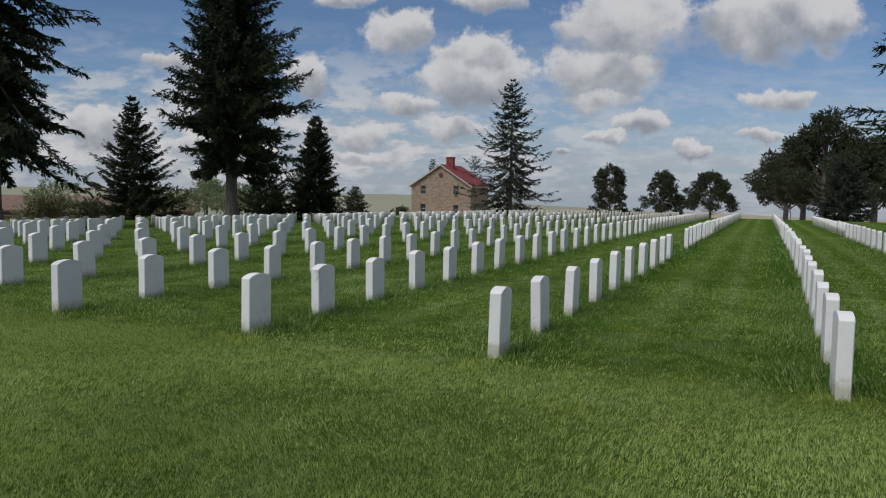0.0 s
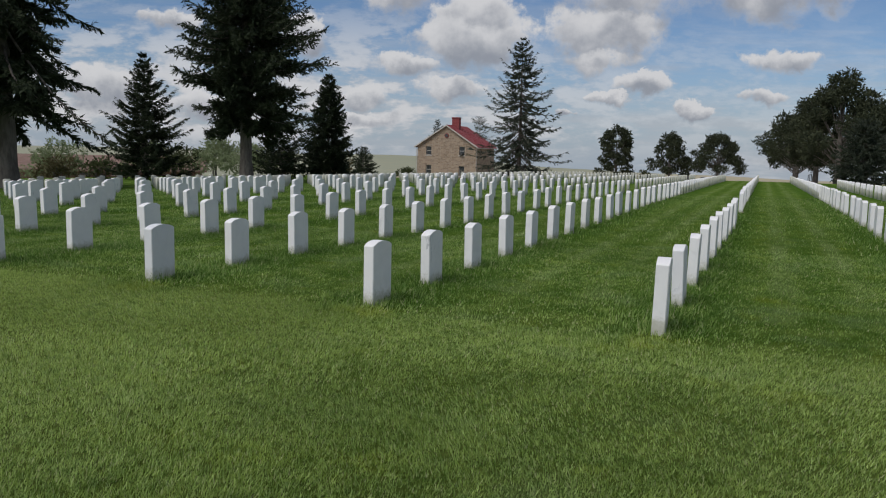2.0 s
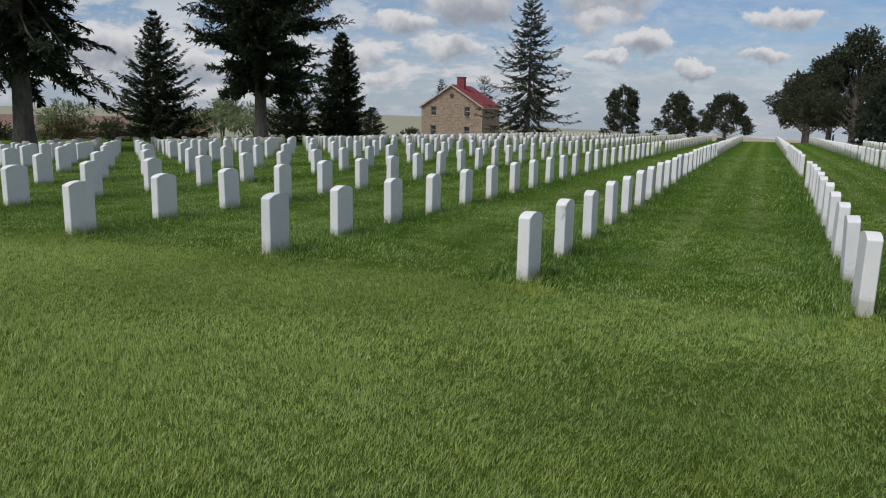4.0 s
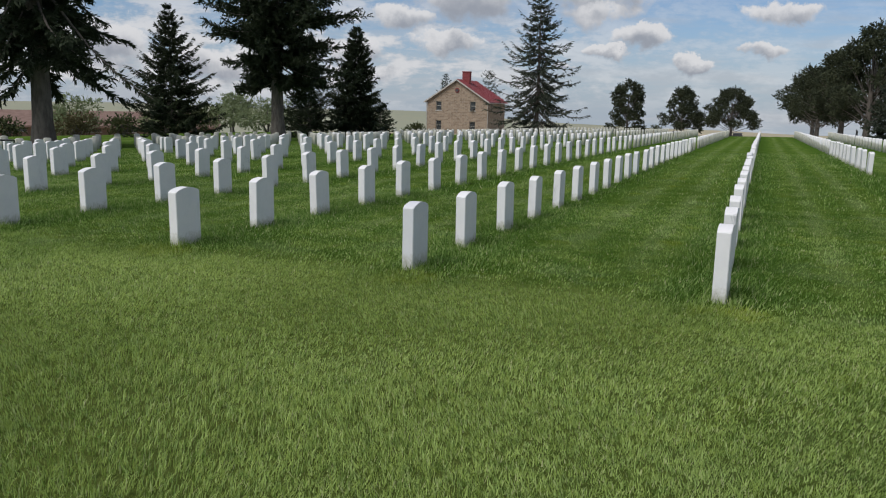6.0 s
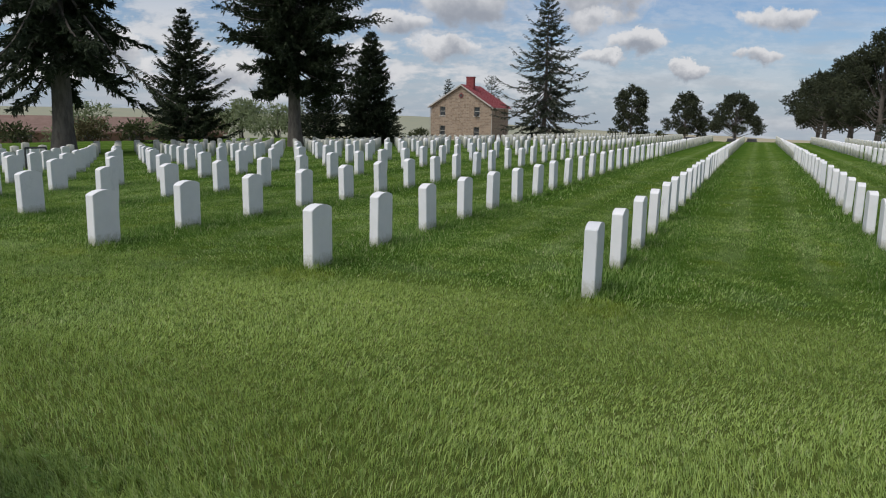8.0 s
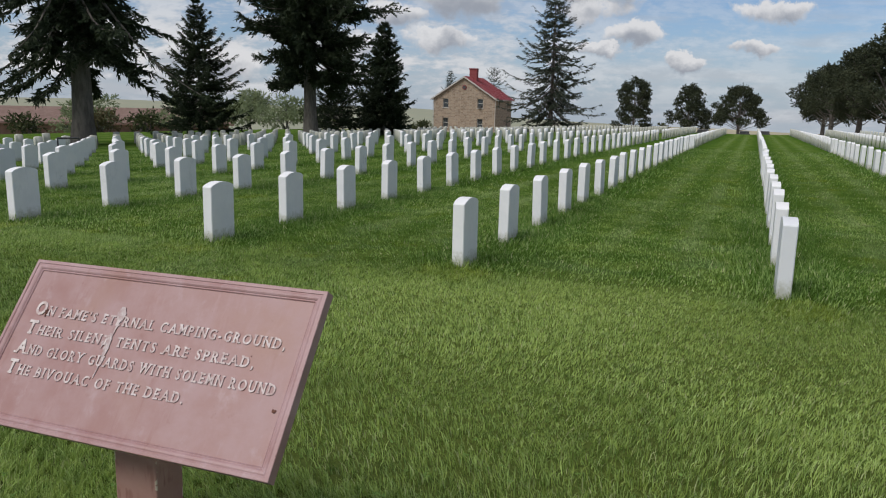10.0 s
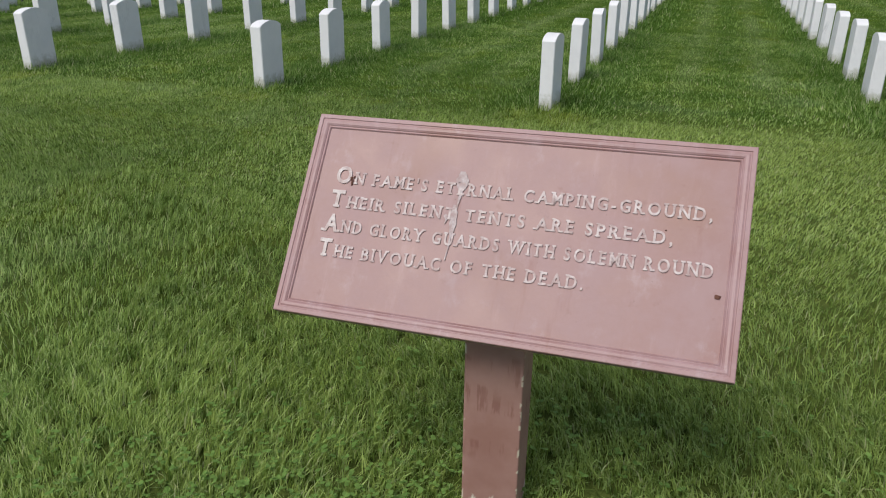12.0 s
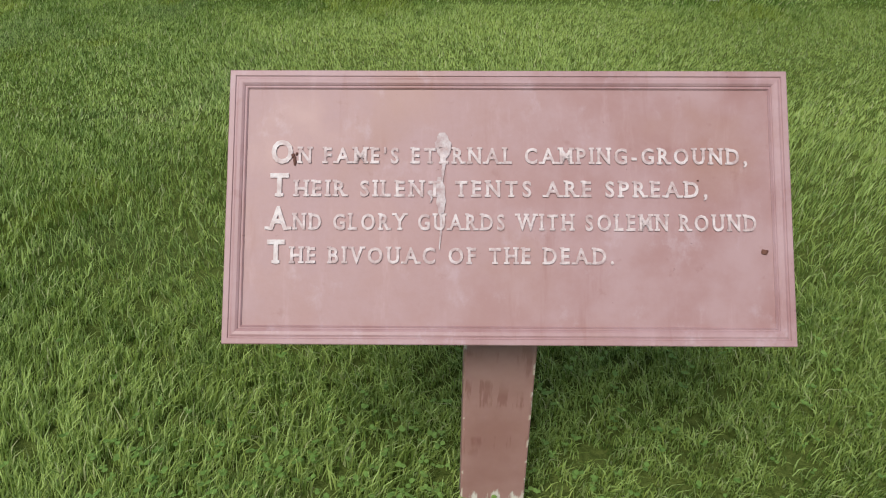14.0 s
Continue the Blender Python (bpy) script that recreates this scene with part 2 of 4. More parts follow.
def make_marble():
    m, g, b = material("white_marble", 0.62, 0.3)
    pos = local(g)
    info = g.node("ShaderNodeObjectInfo")
    seed = g.vec("ADD", pos, g.xyz(g.math("MULTIPLY", info.outputs["Random"], 61.0), g.math("MULTIPLY", info.outputs["Random"], 17.0), 0.0))
    vein = g.noise(g.vec("MULTIPLY", seed, (1.0, 1.0, 0.55)), 3.4, 7.0, 0.62, 0, 1.3)
    line = g.span(g.math("ABSOLUTE", g.math("SUBTRACT", vein, 0.5)), 0.0, 0.035, 1.0, 0.0)
    some = g.span(g.math("FRACT", g.math("MULTIPLY", info.outputs["Random"], 7.3)), 0.45, 0.95, 0.10, 0.75)
    patch = g.span(g.noise(seed, 2.0, 3.0, 0.5), 0.52, 0.70)
    col = g.mix(g.span(g.noise(seed, 6.0, 5.0, 0.65), 0.35, 0.70, 0.0, 0.5), (0.76, 0.76, 0.775), (0.67, 0.68, 0.70))
    col = g.mix(g.math("MULTIPLY", g.math("MULTIPLY", line, patch), some), col, (0.34, 0.36, 0.39))
    col = g.mix(g.span(info.outputs["Random"], 0.86, 1.0, 0.0, 0.45), col, (0.52, 0.55, 0.61))
    z = g.split(pos)[2]
    splash = g.math("ADD", z, g.math("MULTIPLY", g.noise(seed, 17.0, 4.0, 0.7), -0.22))
    col = g.mix(g.span(splash, 0.055, -0.06, 0.0, 0.65), col, (0.33, 0.33, 0.24))
    g.link(col, b.inputs["Base Color"])
    bump(g, b, g.noise(pos, 60.0, 4.0, 0.7), 0.18, 0.004)
    return m


def make_tablet(name, base, worn, chip_amount):
    m, g, b = material(name, 0.50, 0.4)
    pos = local(g)
    cloudy = g.noise(pos, 7.0, 5.0, 0.62)
    run = g.noise(g.vec("MULTIPLY", pos, (22.0, 3.0, 3.0)), 1.0, 4.0, 0.65)
    col = g.mix(g.span(cloudy, 0.3, 0.7), base, worn)
    pale = g.noise(g.vec("ADD", g.vec("MULTIPLY", pos, (26.0, 5.0, 5.0)), (9, 2, 4)), 1.0, 5.0, 0.7)
    col = g.mix(g.span(pale, 0.54, 0.78, 0.0, 0.35), col, (worn[0] * 1.30, worn[1] * 1.42, worn[2] * 1.45))
    col = g.mix(g.span(run, 0.58, 0.76, 0.0, 0.42), col, (base[0] * 0.80, base[1] * 0.62, base[2] * 0.56))
    col = g.mix(g.span(g.noise(g.vec("ADD", pos, (3, 9, 1)), 4.0, 3.0, 0.5), 0.55, 0.75, 0.0, 0.45), col, (base[0], base[1] * 0.98, base[2] * 0.72))
    col = g.mix(g.span(g.noise(g.vec("ADD", g.vec("MULTIPLY", pos, (1.0, 0.7, 1.0)), (1, 4, 2)), 15.0, 6.0, 0.68), 0.55, 0.72, 0.0, 0.60), col, (worn[0] * 1.12, worn[1] * 1.26, worn[2] * 1.30))
    col = g.mix(g.span(g.noise(g.vec("ADD", pos, (6, 1, 8)), 24.0, 4.0, 0.6), 0.62, 0.74, 0.0, 0.40), col, (base[0] * 0.78, base[1] * 0.66, base[2] * 0.62))
    col = g.mix(g.span(g.noise(pos, 70.0, 2.0, 0.5), 0.74, 0.78, 0.0, chip_amount), col, (0.10, 0.045, 0.035))
    g.link(col, b.inputs["Base Color"])
    g.link(g.span(cloudy, 0.3, 0.7, 0.38, 0.58), b.inputs["Roughness"])
    bump(g, b, g.noise(pos, 120.0, 4.0, 0.6), 0.12, 0.002)
    return m


def make_post_paint():
    m, g, b = material("brown_post_paint", 0.6, 0.3)
    pos = local(g)
    x, y, z = g.split(pos)
    grain = g.noise(g.vec("MULTIPLY", pos, (42.0, 42.0, 2.2)), 1.0, 4.0, 0.6)
    col = g.mix(g.span(g.noise(pos, 6.0, 4.0, 0.6), 0.3, 0.7), (0.285, 0.150, 0.124), (0.365, 0.215, 0.184))
    col = g.mix(g.span(grain, 0.62, 0.78, 0.0, 0.7), col, (0.235, 0.105, 0.082))
    edge = g.math("MINIMUM", g.math("ABSOLUTE", x), g.math("ADD", g.math("ABSOLUTE", y), 0.018))
    scuff = g.math("MULTIPLY", g.span(g.noise(g.vec("MULTIPLY", pos, (70.0, 70.0, 9.0)), 1.0, 3.0, 0.6), 0.50, 0.62), g.span(g.noise(g.vec("MULTIPLY", pos, (3.0, 3.0, 11.0)), 1.0, 2.0, 0.5), 0.52, 0.60))
    col = g.mix(g.math("MULTIPLY", scuff, 0.6), col, (0.200, 0.085, 0.068))
    bare = g.math("ADD", g.math("MULTIPLY", g.noise(g.vec("MULTIPLY", pos, (60.0, 60.0, 14.0)), 1.0, 3.0, 0.6), 0.22), g.math("MULTIPLY", z, -1.0))
    col = g.mix(g.span(bare, 0.055, 0.085), col, (0.62, 0.58, 0.50))
    chips = g.math("MULTIPLY", g.span(edge, 0.061, 0.067), g.span(g.noise(pos, 30.0, 2.0, 0.5), 0.56, 0.60))
    col = g.mix(chips, col, (0.66, 0.60, 0.47))
    g.link(col, b.inputs["Base Color"])
    bump(g, b, grain, 0.3, 0.003)
    return m


def make_plain(name, a, c, scale, rough=0.85, spec=0.2, stretch=(1, 1, 1), depth=0.02, strength=0.4):
    m, g, b = material(name, rough, spec)
    pos = g.vec("MULTIPLY", local(g), stretch)
    n = g.noise(pos, scale, 5.0, 0.62)
    fine = g.noise(pos, scale * 7.0, 3.0, 0.6)
    col = g.mix(g.span(n, 0.32, 0.68), a, c)
    col = g.mix(g.span(fine, 0.5, 0.8, 0.0, 0.35), col, tuple(v * 0.55 for v in a))
    g.link(col, b.inputs["Base Color"])
    bump(g, b, fine, strength, depth)
    return m


def make_leaf(name, a, c, through_light=0.25):
    m, g, b = material(name, 0.7, 0.15)
    one = g.node("ShaderNodeNewGeometry").outputs["Random Per Island"]
    n = g.noise(place(g), 0.9, 3.0, 0.6)
    col = g.mix(g.span(n, 0.32, 0.68), a, c)
    col = g.mix(g.span(one, 0.0, 1.0, 0.0, 0.5, False), col, tuple(v * 1.45 for v in c))
    g.link(col, b.inputs["Base Color"])
    t = g.node("ShaderNodeBsdfTranslucent")
    g.link(col, t.inputs[0])
    mixer = g.node("ShaderNodeMixShader")
    mixer.inputs[0].default_value = through_light
    g.link(b.outputs[0], mixer.inputs[1])
    g.link(t.outputs[0], mixer.inputs[2])
    g.link(mixer.outputs[0], m.node_tree.nodes["Material Output"].inputs[0])
    return m


def make_stonework():
    m, g, b = material("sandstone_blocks", 0.9, 0.2)
    x, y, z = g.split(local(g))
    run = g.xyz(g.math("ADD", x, y), z, 0.0)
    br = g.node("ShaderNodeTexBrick", offset=0.45, squash=0.8)
    g.link(g.vec("ADD", run, g.vec("MULTIPLY", g.noise(run, 2.4, 2.0, 0.5, 1), (0.16, 0.09, 0))), br.inputs["Vector"])
    for key, value in (("Color1", (0.185, 0.138, 0.102, 1)), ("Color2", (0.330, 0.262, 0.196, 1)), ("Mortar", (0.36, 0.32, 0.27, 1))):
        br.inputs[key].default_value = value
    for key, value in (("Scale", 1.0), ("Mortar Size", 0.022), ("Brick Width", 0.62), ("Row Height", 0.30), ("Bias", -0.1)):
        br.inputs[key].default_value = value
    col = g.mix(g.span(g.noise(run, 1.1, 4.0, 0.65), 0.35, 0.7, 0.0, 0.55), br.outputs[0], (0.31, 0.235, 0.175))
    col = g.mix(g.span(g.noise(run, 4.2, 3.0, 0.6), 0.55, 0.75, 0.0, 0.6), col, (0.150, 0.105, 0.075))
    g.link(col, b.inputs["Base Color"])
    bump(g, b, br.outputs["Fac"], -0.6, 0.03)
    return m


GRASS, GROUND, MARBLE = make_grass(), make_ground(), make_marble()
TABLET = make_tablet("dusty_red_paint", (0.290, 0.158, 0.146), (0.350, 0.226, 0.224), 0.5)
RIM = make_tablet("faded_red_rim_paint", (0.300, 0.168, 0.164), (0.385, 0.255, 0.260), 0.3)
LETTER = make_plain("worn_pale_letter_paint", (0.390, 0.285, 0.275), (0.610, 0.540, 0.530), 55.0, 0.6, 0.3, depth=0.002)
INITIAL = make_plain("white_letter_paint", (0.450, 0.350, 0.335), (0.620, 0.570, 0.555), 45.0, 0.6, 0.3, depth=0.002)
DROPPING = make_plain("chalky_white_streak", (0.370, 0.265, 0.258), (0.560, 0.510, 0.510), 45.0, 0.8, 0.2, depth=0.002)
IRON = make_plain("dark_rust", (0.10, 0.045, 0.035), (0.15, 0.07, 0.05), 30.0, 0.8, 0.2, depth=0.002)
POST = make_post_paint()
BARK = make_plain("spruce_bark", (0.095, 0.085, 0.077), (0.170, 0.154, 0.140), 5.0, 0.95, 0.1, (1, 1, 0.3), 0.05, 0.8)
NEEDLE = make_leaf("spruce_needles", (0.017, 0.026, 0.015), (0.030, 0.041, 0.021), 0.10)
NEEDLE_GREY = make_leaf("grey_spruce_needles", (0.032, 0.042, 0.031), (0.052, 0.064, 0.045), 0.15)
NEEDLE_PINE = make_leaf("pine_needles", (0.024, 0.034, 0.020), (0.050, 0.058, 0.032), 0.12)
LEAF = make_leaf("pale_shrub_leaves", (0.130, 0.170, 0.085), (0.230, 0.270, 0.150), 0.35)
LEAF_DARK = make_leaf("dark_shrub_leaves", (0.040, 0.055, 0.024), (0.070, 0.080, 0.035), 0.2)
LEAF_RUST = make_leaf("bronze_shrub_leaves", (0.070, 0.062, 0.032), (0.100, 0.088, 0.042), 0.2)
CLOVER = make_leaf("clover_leaves", (0.085, 0.170, 0.032), (0.160, 0.265, 0.065), 0.30)
STONEWORK = make_stonework()
ROOF_RED = make_plain("red_metal_roof", (0.200, 0.034, 0.042), (0.255, 0.058, 0.066), 1.2, 0.55, 0.4, depth=0.01)
CHIMNEY_RED = make_plain("red_painted_brick", (0.190, 0.040, 0.045), (0.240, 0.070, 0.070), 3.0, 0.8, 0.2)
TRIM = make_plain("weathered_white_trim", (0.34, 0.32, 0.29), (0.48, 0.46, 0.43), 3.0, 0.7, 0.3)
GLASS = make_plain("dark_window_glass", (0.030, 0.036, 0.040), (0.050, 0.058, 0.062), 1.0, 0.12, 0.6, depth=0.0)
ROOF_BROWN = make_plain("weathered_pink_shingle", (0.17, 0.112, 0.095), (0.22, 0.150, 0.128), 1.5, 0.9, 0.2)
WALL_BROWN = make_plain("brown_building_wall", (0.16, 0.105, 0.08), (0.22, 0.15, 0.115), 1.5, 0.9, 0.2)
DARK_METAL = make_plain("dark_painted_metal", (0.035, 0.035, 0.038), (0.06, 0.06, 0.062), 4.0, 0.6, 0.4)

# ---- mesh helpers ----


def mesh_of(name, verts, faces, mats, loops=3):
    """A mesh out of numpy arrays: faces all with the same number of corners."""
    verts, faces = np.asarray(verts, np.float32), np.asarray(faces, np.int32)
    me = bpy.data.meshes.new(name)
    me.vertices.add(len(verts))
    me.vertices.foreach_set("co", verts.ravel())
    me.loops.add(faces.size)
    me.loops.foreach_set("vertex_index", faces.ravel())
    me.polygons.add(len(faces))
    me.polygons.foreach_set("loop_start", np.arange(len(faces), dtype=np.int32) * loops)
    me.update(calc_edges=True)
    for m in mats:
        me.materials.append(m)
    return me


def bm_mesh(name, bm, mat, smooth=False):
    me = bpy.data.meshes.new(name)
    bmesh.ops.recalc_face_normals(bm, faces=bm.faces)
    bm.to_mesh(me)
    bm.free()
    me.materials.append(mat)
    if smooth:
        me.polygons.foreach_set("use_smooth", [True] * len(me.polygons))
    return me


def thing(name, m, label, category, group="", kind=""):
    ob = new(name)
    ob.empty_display_size = 0.2
    ob.matrix_basis = m
    return tagged(ob, label, category, group, kind)


def under(ob, parent, label=""):
    ob.parent = parent
    return tagged(ob, label)


def part(name, bm, mat, parent, label="", smooth=False):
    return under(new(name, bm_mesh(name, bm, mat, smooth)), parent, label)


def add_box(bm, x0, x1, y0, y1, z0, z1, bevel=0.0):
    m = Matrix.Translation(((x0 + x1) / 2, (y0 + y1) / 2, (z0 + z1) / 2)) @ Matrix.Diagonal((x1 - x0, y1 - y0, z1 - z0, 1))
    made = bmesh.ops.create_cube(bm, size=1, matrix=m)["verts"]
    if bevel:
        edges = list({e for v in made for e in v.link_edges})
        bmesh.ops.bevel(bm, geom=edges, offset=bevel, segments=2, affect="EDGES", profile=0.5)
    return bm


def box(x0, x1, y0, y1, z0, z1, bevel=0.0):
    return add_box(bmesh.new(), x0, x1, y0, y1, z0, z1, bevel)


def soft(v, w):
    return w * np.logaddexp(0.0, np.asarray(v, float) / w)


def lie(x, y):
    """Height of the land."""
    x, y = np.asarray(x, float), np.asarray(y, float)
    z = -0.052 * (soft(-(x + 17.5), 1.2) - soft(-(x + 32.0), 2.0)) - 0.060 * soft(-(x + 50.0), 3.0)
    z = z - 0.0115 * soft(y - 22.0, 4.0) - 0.026 * soft(y - 80.0, 3.0) - 0.015 * soft(x - 14.0, 2.0)
    # a shallow swale across the left-hand rows
    swale = np.interp(x, [-22.0, -15.0, -12.6, -10.0, -7.4, -4.7, -1.5], [0.5, 0.9, 0.7, 0.65, 1.0, 0.45, 0.0])
    z = z - 0.0145 * swale * (soft(y - 6.4, 0.5) - soft(y - 14.8, 1.5))
    r = np.hypot(x, y)
    ang = np.arctan2(-x, y)                      # turn to the left of the rows
    far = np.clip((r - 160.0) / 900.0, 0, 1)
    target = r * np.interp(ang, [-1.2, -0.25, 0.05, 0.25, 0.42, 0.60, 0.80, 1.2], [-0.026, -0.025, -0.0225, -0.0155, -0.0055, -0.0055, -0.0035, -0.002])
    target = target + 0.0016 * r * (np.sin(ang * 17.0 + 1.0) * 0.6 + np.sin(ang * 41.0) * 0.3)
    far = far * far * (3 - 2 * far)
    return z * (1 - far) + target * far


def zl(x, y):
    return float(lie(x, y))


# ---- the ground, one sheet out to the horizon ----
def axis_steps(lo, hi, fine_lo, fine_hi, fine, grow):
    out = list(np.arange(fine_lo, fine_hi + 1e-6, fine))
    step = fine
    while out[-1] < hi:
        step *= grow
        out.append(out[-1] + step)
    step = fine
    while out[0] > lo:
        step *= grow
        out.insert(0, out[0] - step)
    return np.array(out)


def ground_sheet():
    xs = axis_steps(-3200, 3200, -60, 24, 1.5, 1.13)
    ys = axis_steps(-600, 3600, -6, 100, 1.5, 1.13)
    gx, gy = np.meshgrid(xs, ys)
    verts = np.stack([gx, gy, lie(gx, gy)], -1).reshape(-1, 3)
    nx, ny = len(xs), len(ys)
    i = np.arange(nx - 1)[None, :] + nx * np.arange(ny - 1)[:, None]
    faces = np.stack([i, i + 1, i + nx + 1, i + nx], -1).reshape(-1, 4)
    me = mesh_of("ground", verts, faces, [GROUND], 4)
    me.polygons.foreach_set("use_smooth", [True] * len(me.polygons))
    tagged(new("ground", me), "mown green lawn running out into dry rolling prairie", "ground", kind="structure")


ground_sheet()

# ---- headstones ----
STONE_W, STONE_T, STONE_H, ARCH = 0.350, 0.108, 0.608, 0.042


def headstone_mesh():
    """An upright slab with a shallow curved top and eased edges; broad faces look across the row."""
    bm = bmesh.new()
    w, t = STONE_W / 2, STONE_T / 2
    ring = [(-w, -0.12), (w, -0.12)]
    for i in range(9):
        a = 1 - i / 4
        ring.append((w * a, STONE_H - ARCH * a * a))
    front = [bm.verts.new((t, y, z)) for y, z in ring]
    back = [bm.verts.new((-t, y, z)) for y, z in ring]
    n = len(ring)
    rim = []
    bm.faces.new(front)
    bm.faces.new(back[::-1])
    for i in range(n):
        bm.faces.new((front[i], back[i], back[(i + 1) % n], front[(i + 1) % n]))
    bm.edges.ensure_lookup_table()
    for e in bm.edges:
        a, b = e.verts
        if abs(a.co.x - b.co.x) < 1e-6 and min(a.co.z, b.co.z) > -0.11:
            rim.append(e)
        elif abs(a.co.x - b.co.x) > 0.05 and abs(abs(a.co.y) - w) < 1e-4 and a.co.z > 0.3:
            rim.append(e)
        elif abs(a.co.y - b.co.y) < 1e-6 and abs(a.co.z - b.co.z) > 0.3:
            rim.append(e)
    bmesh.ops.bevel(bm, geom=list(set(rim)), offset=0.007, segments=1, affect="EDGES")
    return bm_mesh("headstone", bm, MARBLE)


STONE_MESH = headstone_mesh()


# rows near the path: x at the first stone, slant, first stone, gap between stones
ROWS = {-1: (0.575, 0.032, 5.93, STEP), 0: (-2.17, 0.036, 6.16, 1.320), 1: (-4.80, 0.018, 6.16, 1.320), 2: (-7.47, 0.019, 6.18, 1.347),
        3: (-10.07, 0.009, 6.16, 1.345), 4: (-12.70, 0.004, 6.15, 1.345), 5: (-15.42, 0.020, 6.20, 1.335)}
# stones set proud of their neighbours, by row and place
TALL = {(0, 0): 0.030, (-1, 0): 0.045, (-1, 1): 0.025}


def build_stones():
    rng = np.random.default_rng(5)
    rows = [(i, ROW_X - ROW_STEP * i) for i in range(-2, 14)]
    spots = []
    for i, x0 in rows:
        x0, lean, first, step = ROWS.get(i, (x0, ROW_LEAN, FIRST + rng.normal(0, 0.03), STEP))
        last = {-2: 39, -1: 52}.get(i, 52)
        for j in range(last):
            if i == 0 and j in (10, 11):
                continue
            if i > 0 and rng.random() < 0.012 and j > 6:
                continue
            loose = 0.35 if j < 6 else 1.0
            y = first + step * min(j, 8) + STEP * max(j - 8, 0) + rng.normal(0, 0.02) * loose
            x = x0 + lean * min(y - 6.0, 10.0) + ROW_LEAN * max(y - 16.0, 0.0) + rng.normal(0, 0.012) * loose
            if any(math.hypot(x - tx, y - ty) < tr for tx, ty, tr in ((-36.6, 27.4, 1.4), (-34.6, 44.6, 1.4), (-34.2, 56.0, 3.0), (-37.0, 52.5, 3.5), (-33.2, 108.8, 2.0))):
                continue
            spots.append((x, y, rng.normal(0, 0.008) + TALL.get((i, j), 0.0), rng.normal(0, 0.7), rng.normal(0, 0.7), rng.normal(0, 1.4)))
    spots.sort(key=lambda s: math.hypot(s[0] + 5, s[1]))
    model = None
    rest_v, rest_f, at = [], [], 0
    sv = np.array([v.co for v in STONE_MESH.vertices])
    STONE_MESH.calc_loop_triangles()
    sf = np.array([t.vertices for t in STONE_MESH.loop_triangles])
    for n, (x, y, dz, lean, tip, turn) in enumerate(spots):
        m = pose(x, y, zl(x, y) + dz - 0.01, lean, tip, turn - math.degrees(ROW_LEAN))
        if n < 300:
            if model is None:
                model = tagged(new("headstone", STONE_MESH), "upright white marble headstone with a curved top in grass", "headstone", "rows of headstones")
                model.matrix_basis = m
            else:
                copy_thing(model, m)
        else:
            mm = np.array(m)
            rest_v.append(sv @ mm[:3, :3].T + mm[:3, 3])
            rest_f.append(sf + at)
            at += len(sv)
    me = mesh_of("far_headstones", np.concatenate(rest_v), np.concatenate(rest_f), [MARBLE])
    tagged(new("far_headstones", me), "long rows of white marble headstones far off in grass", "headstones", kind="stuff")
    return spots


SPOTS = build_stones()


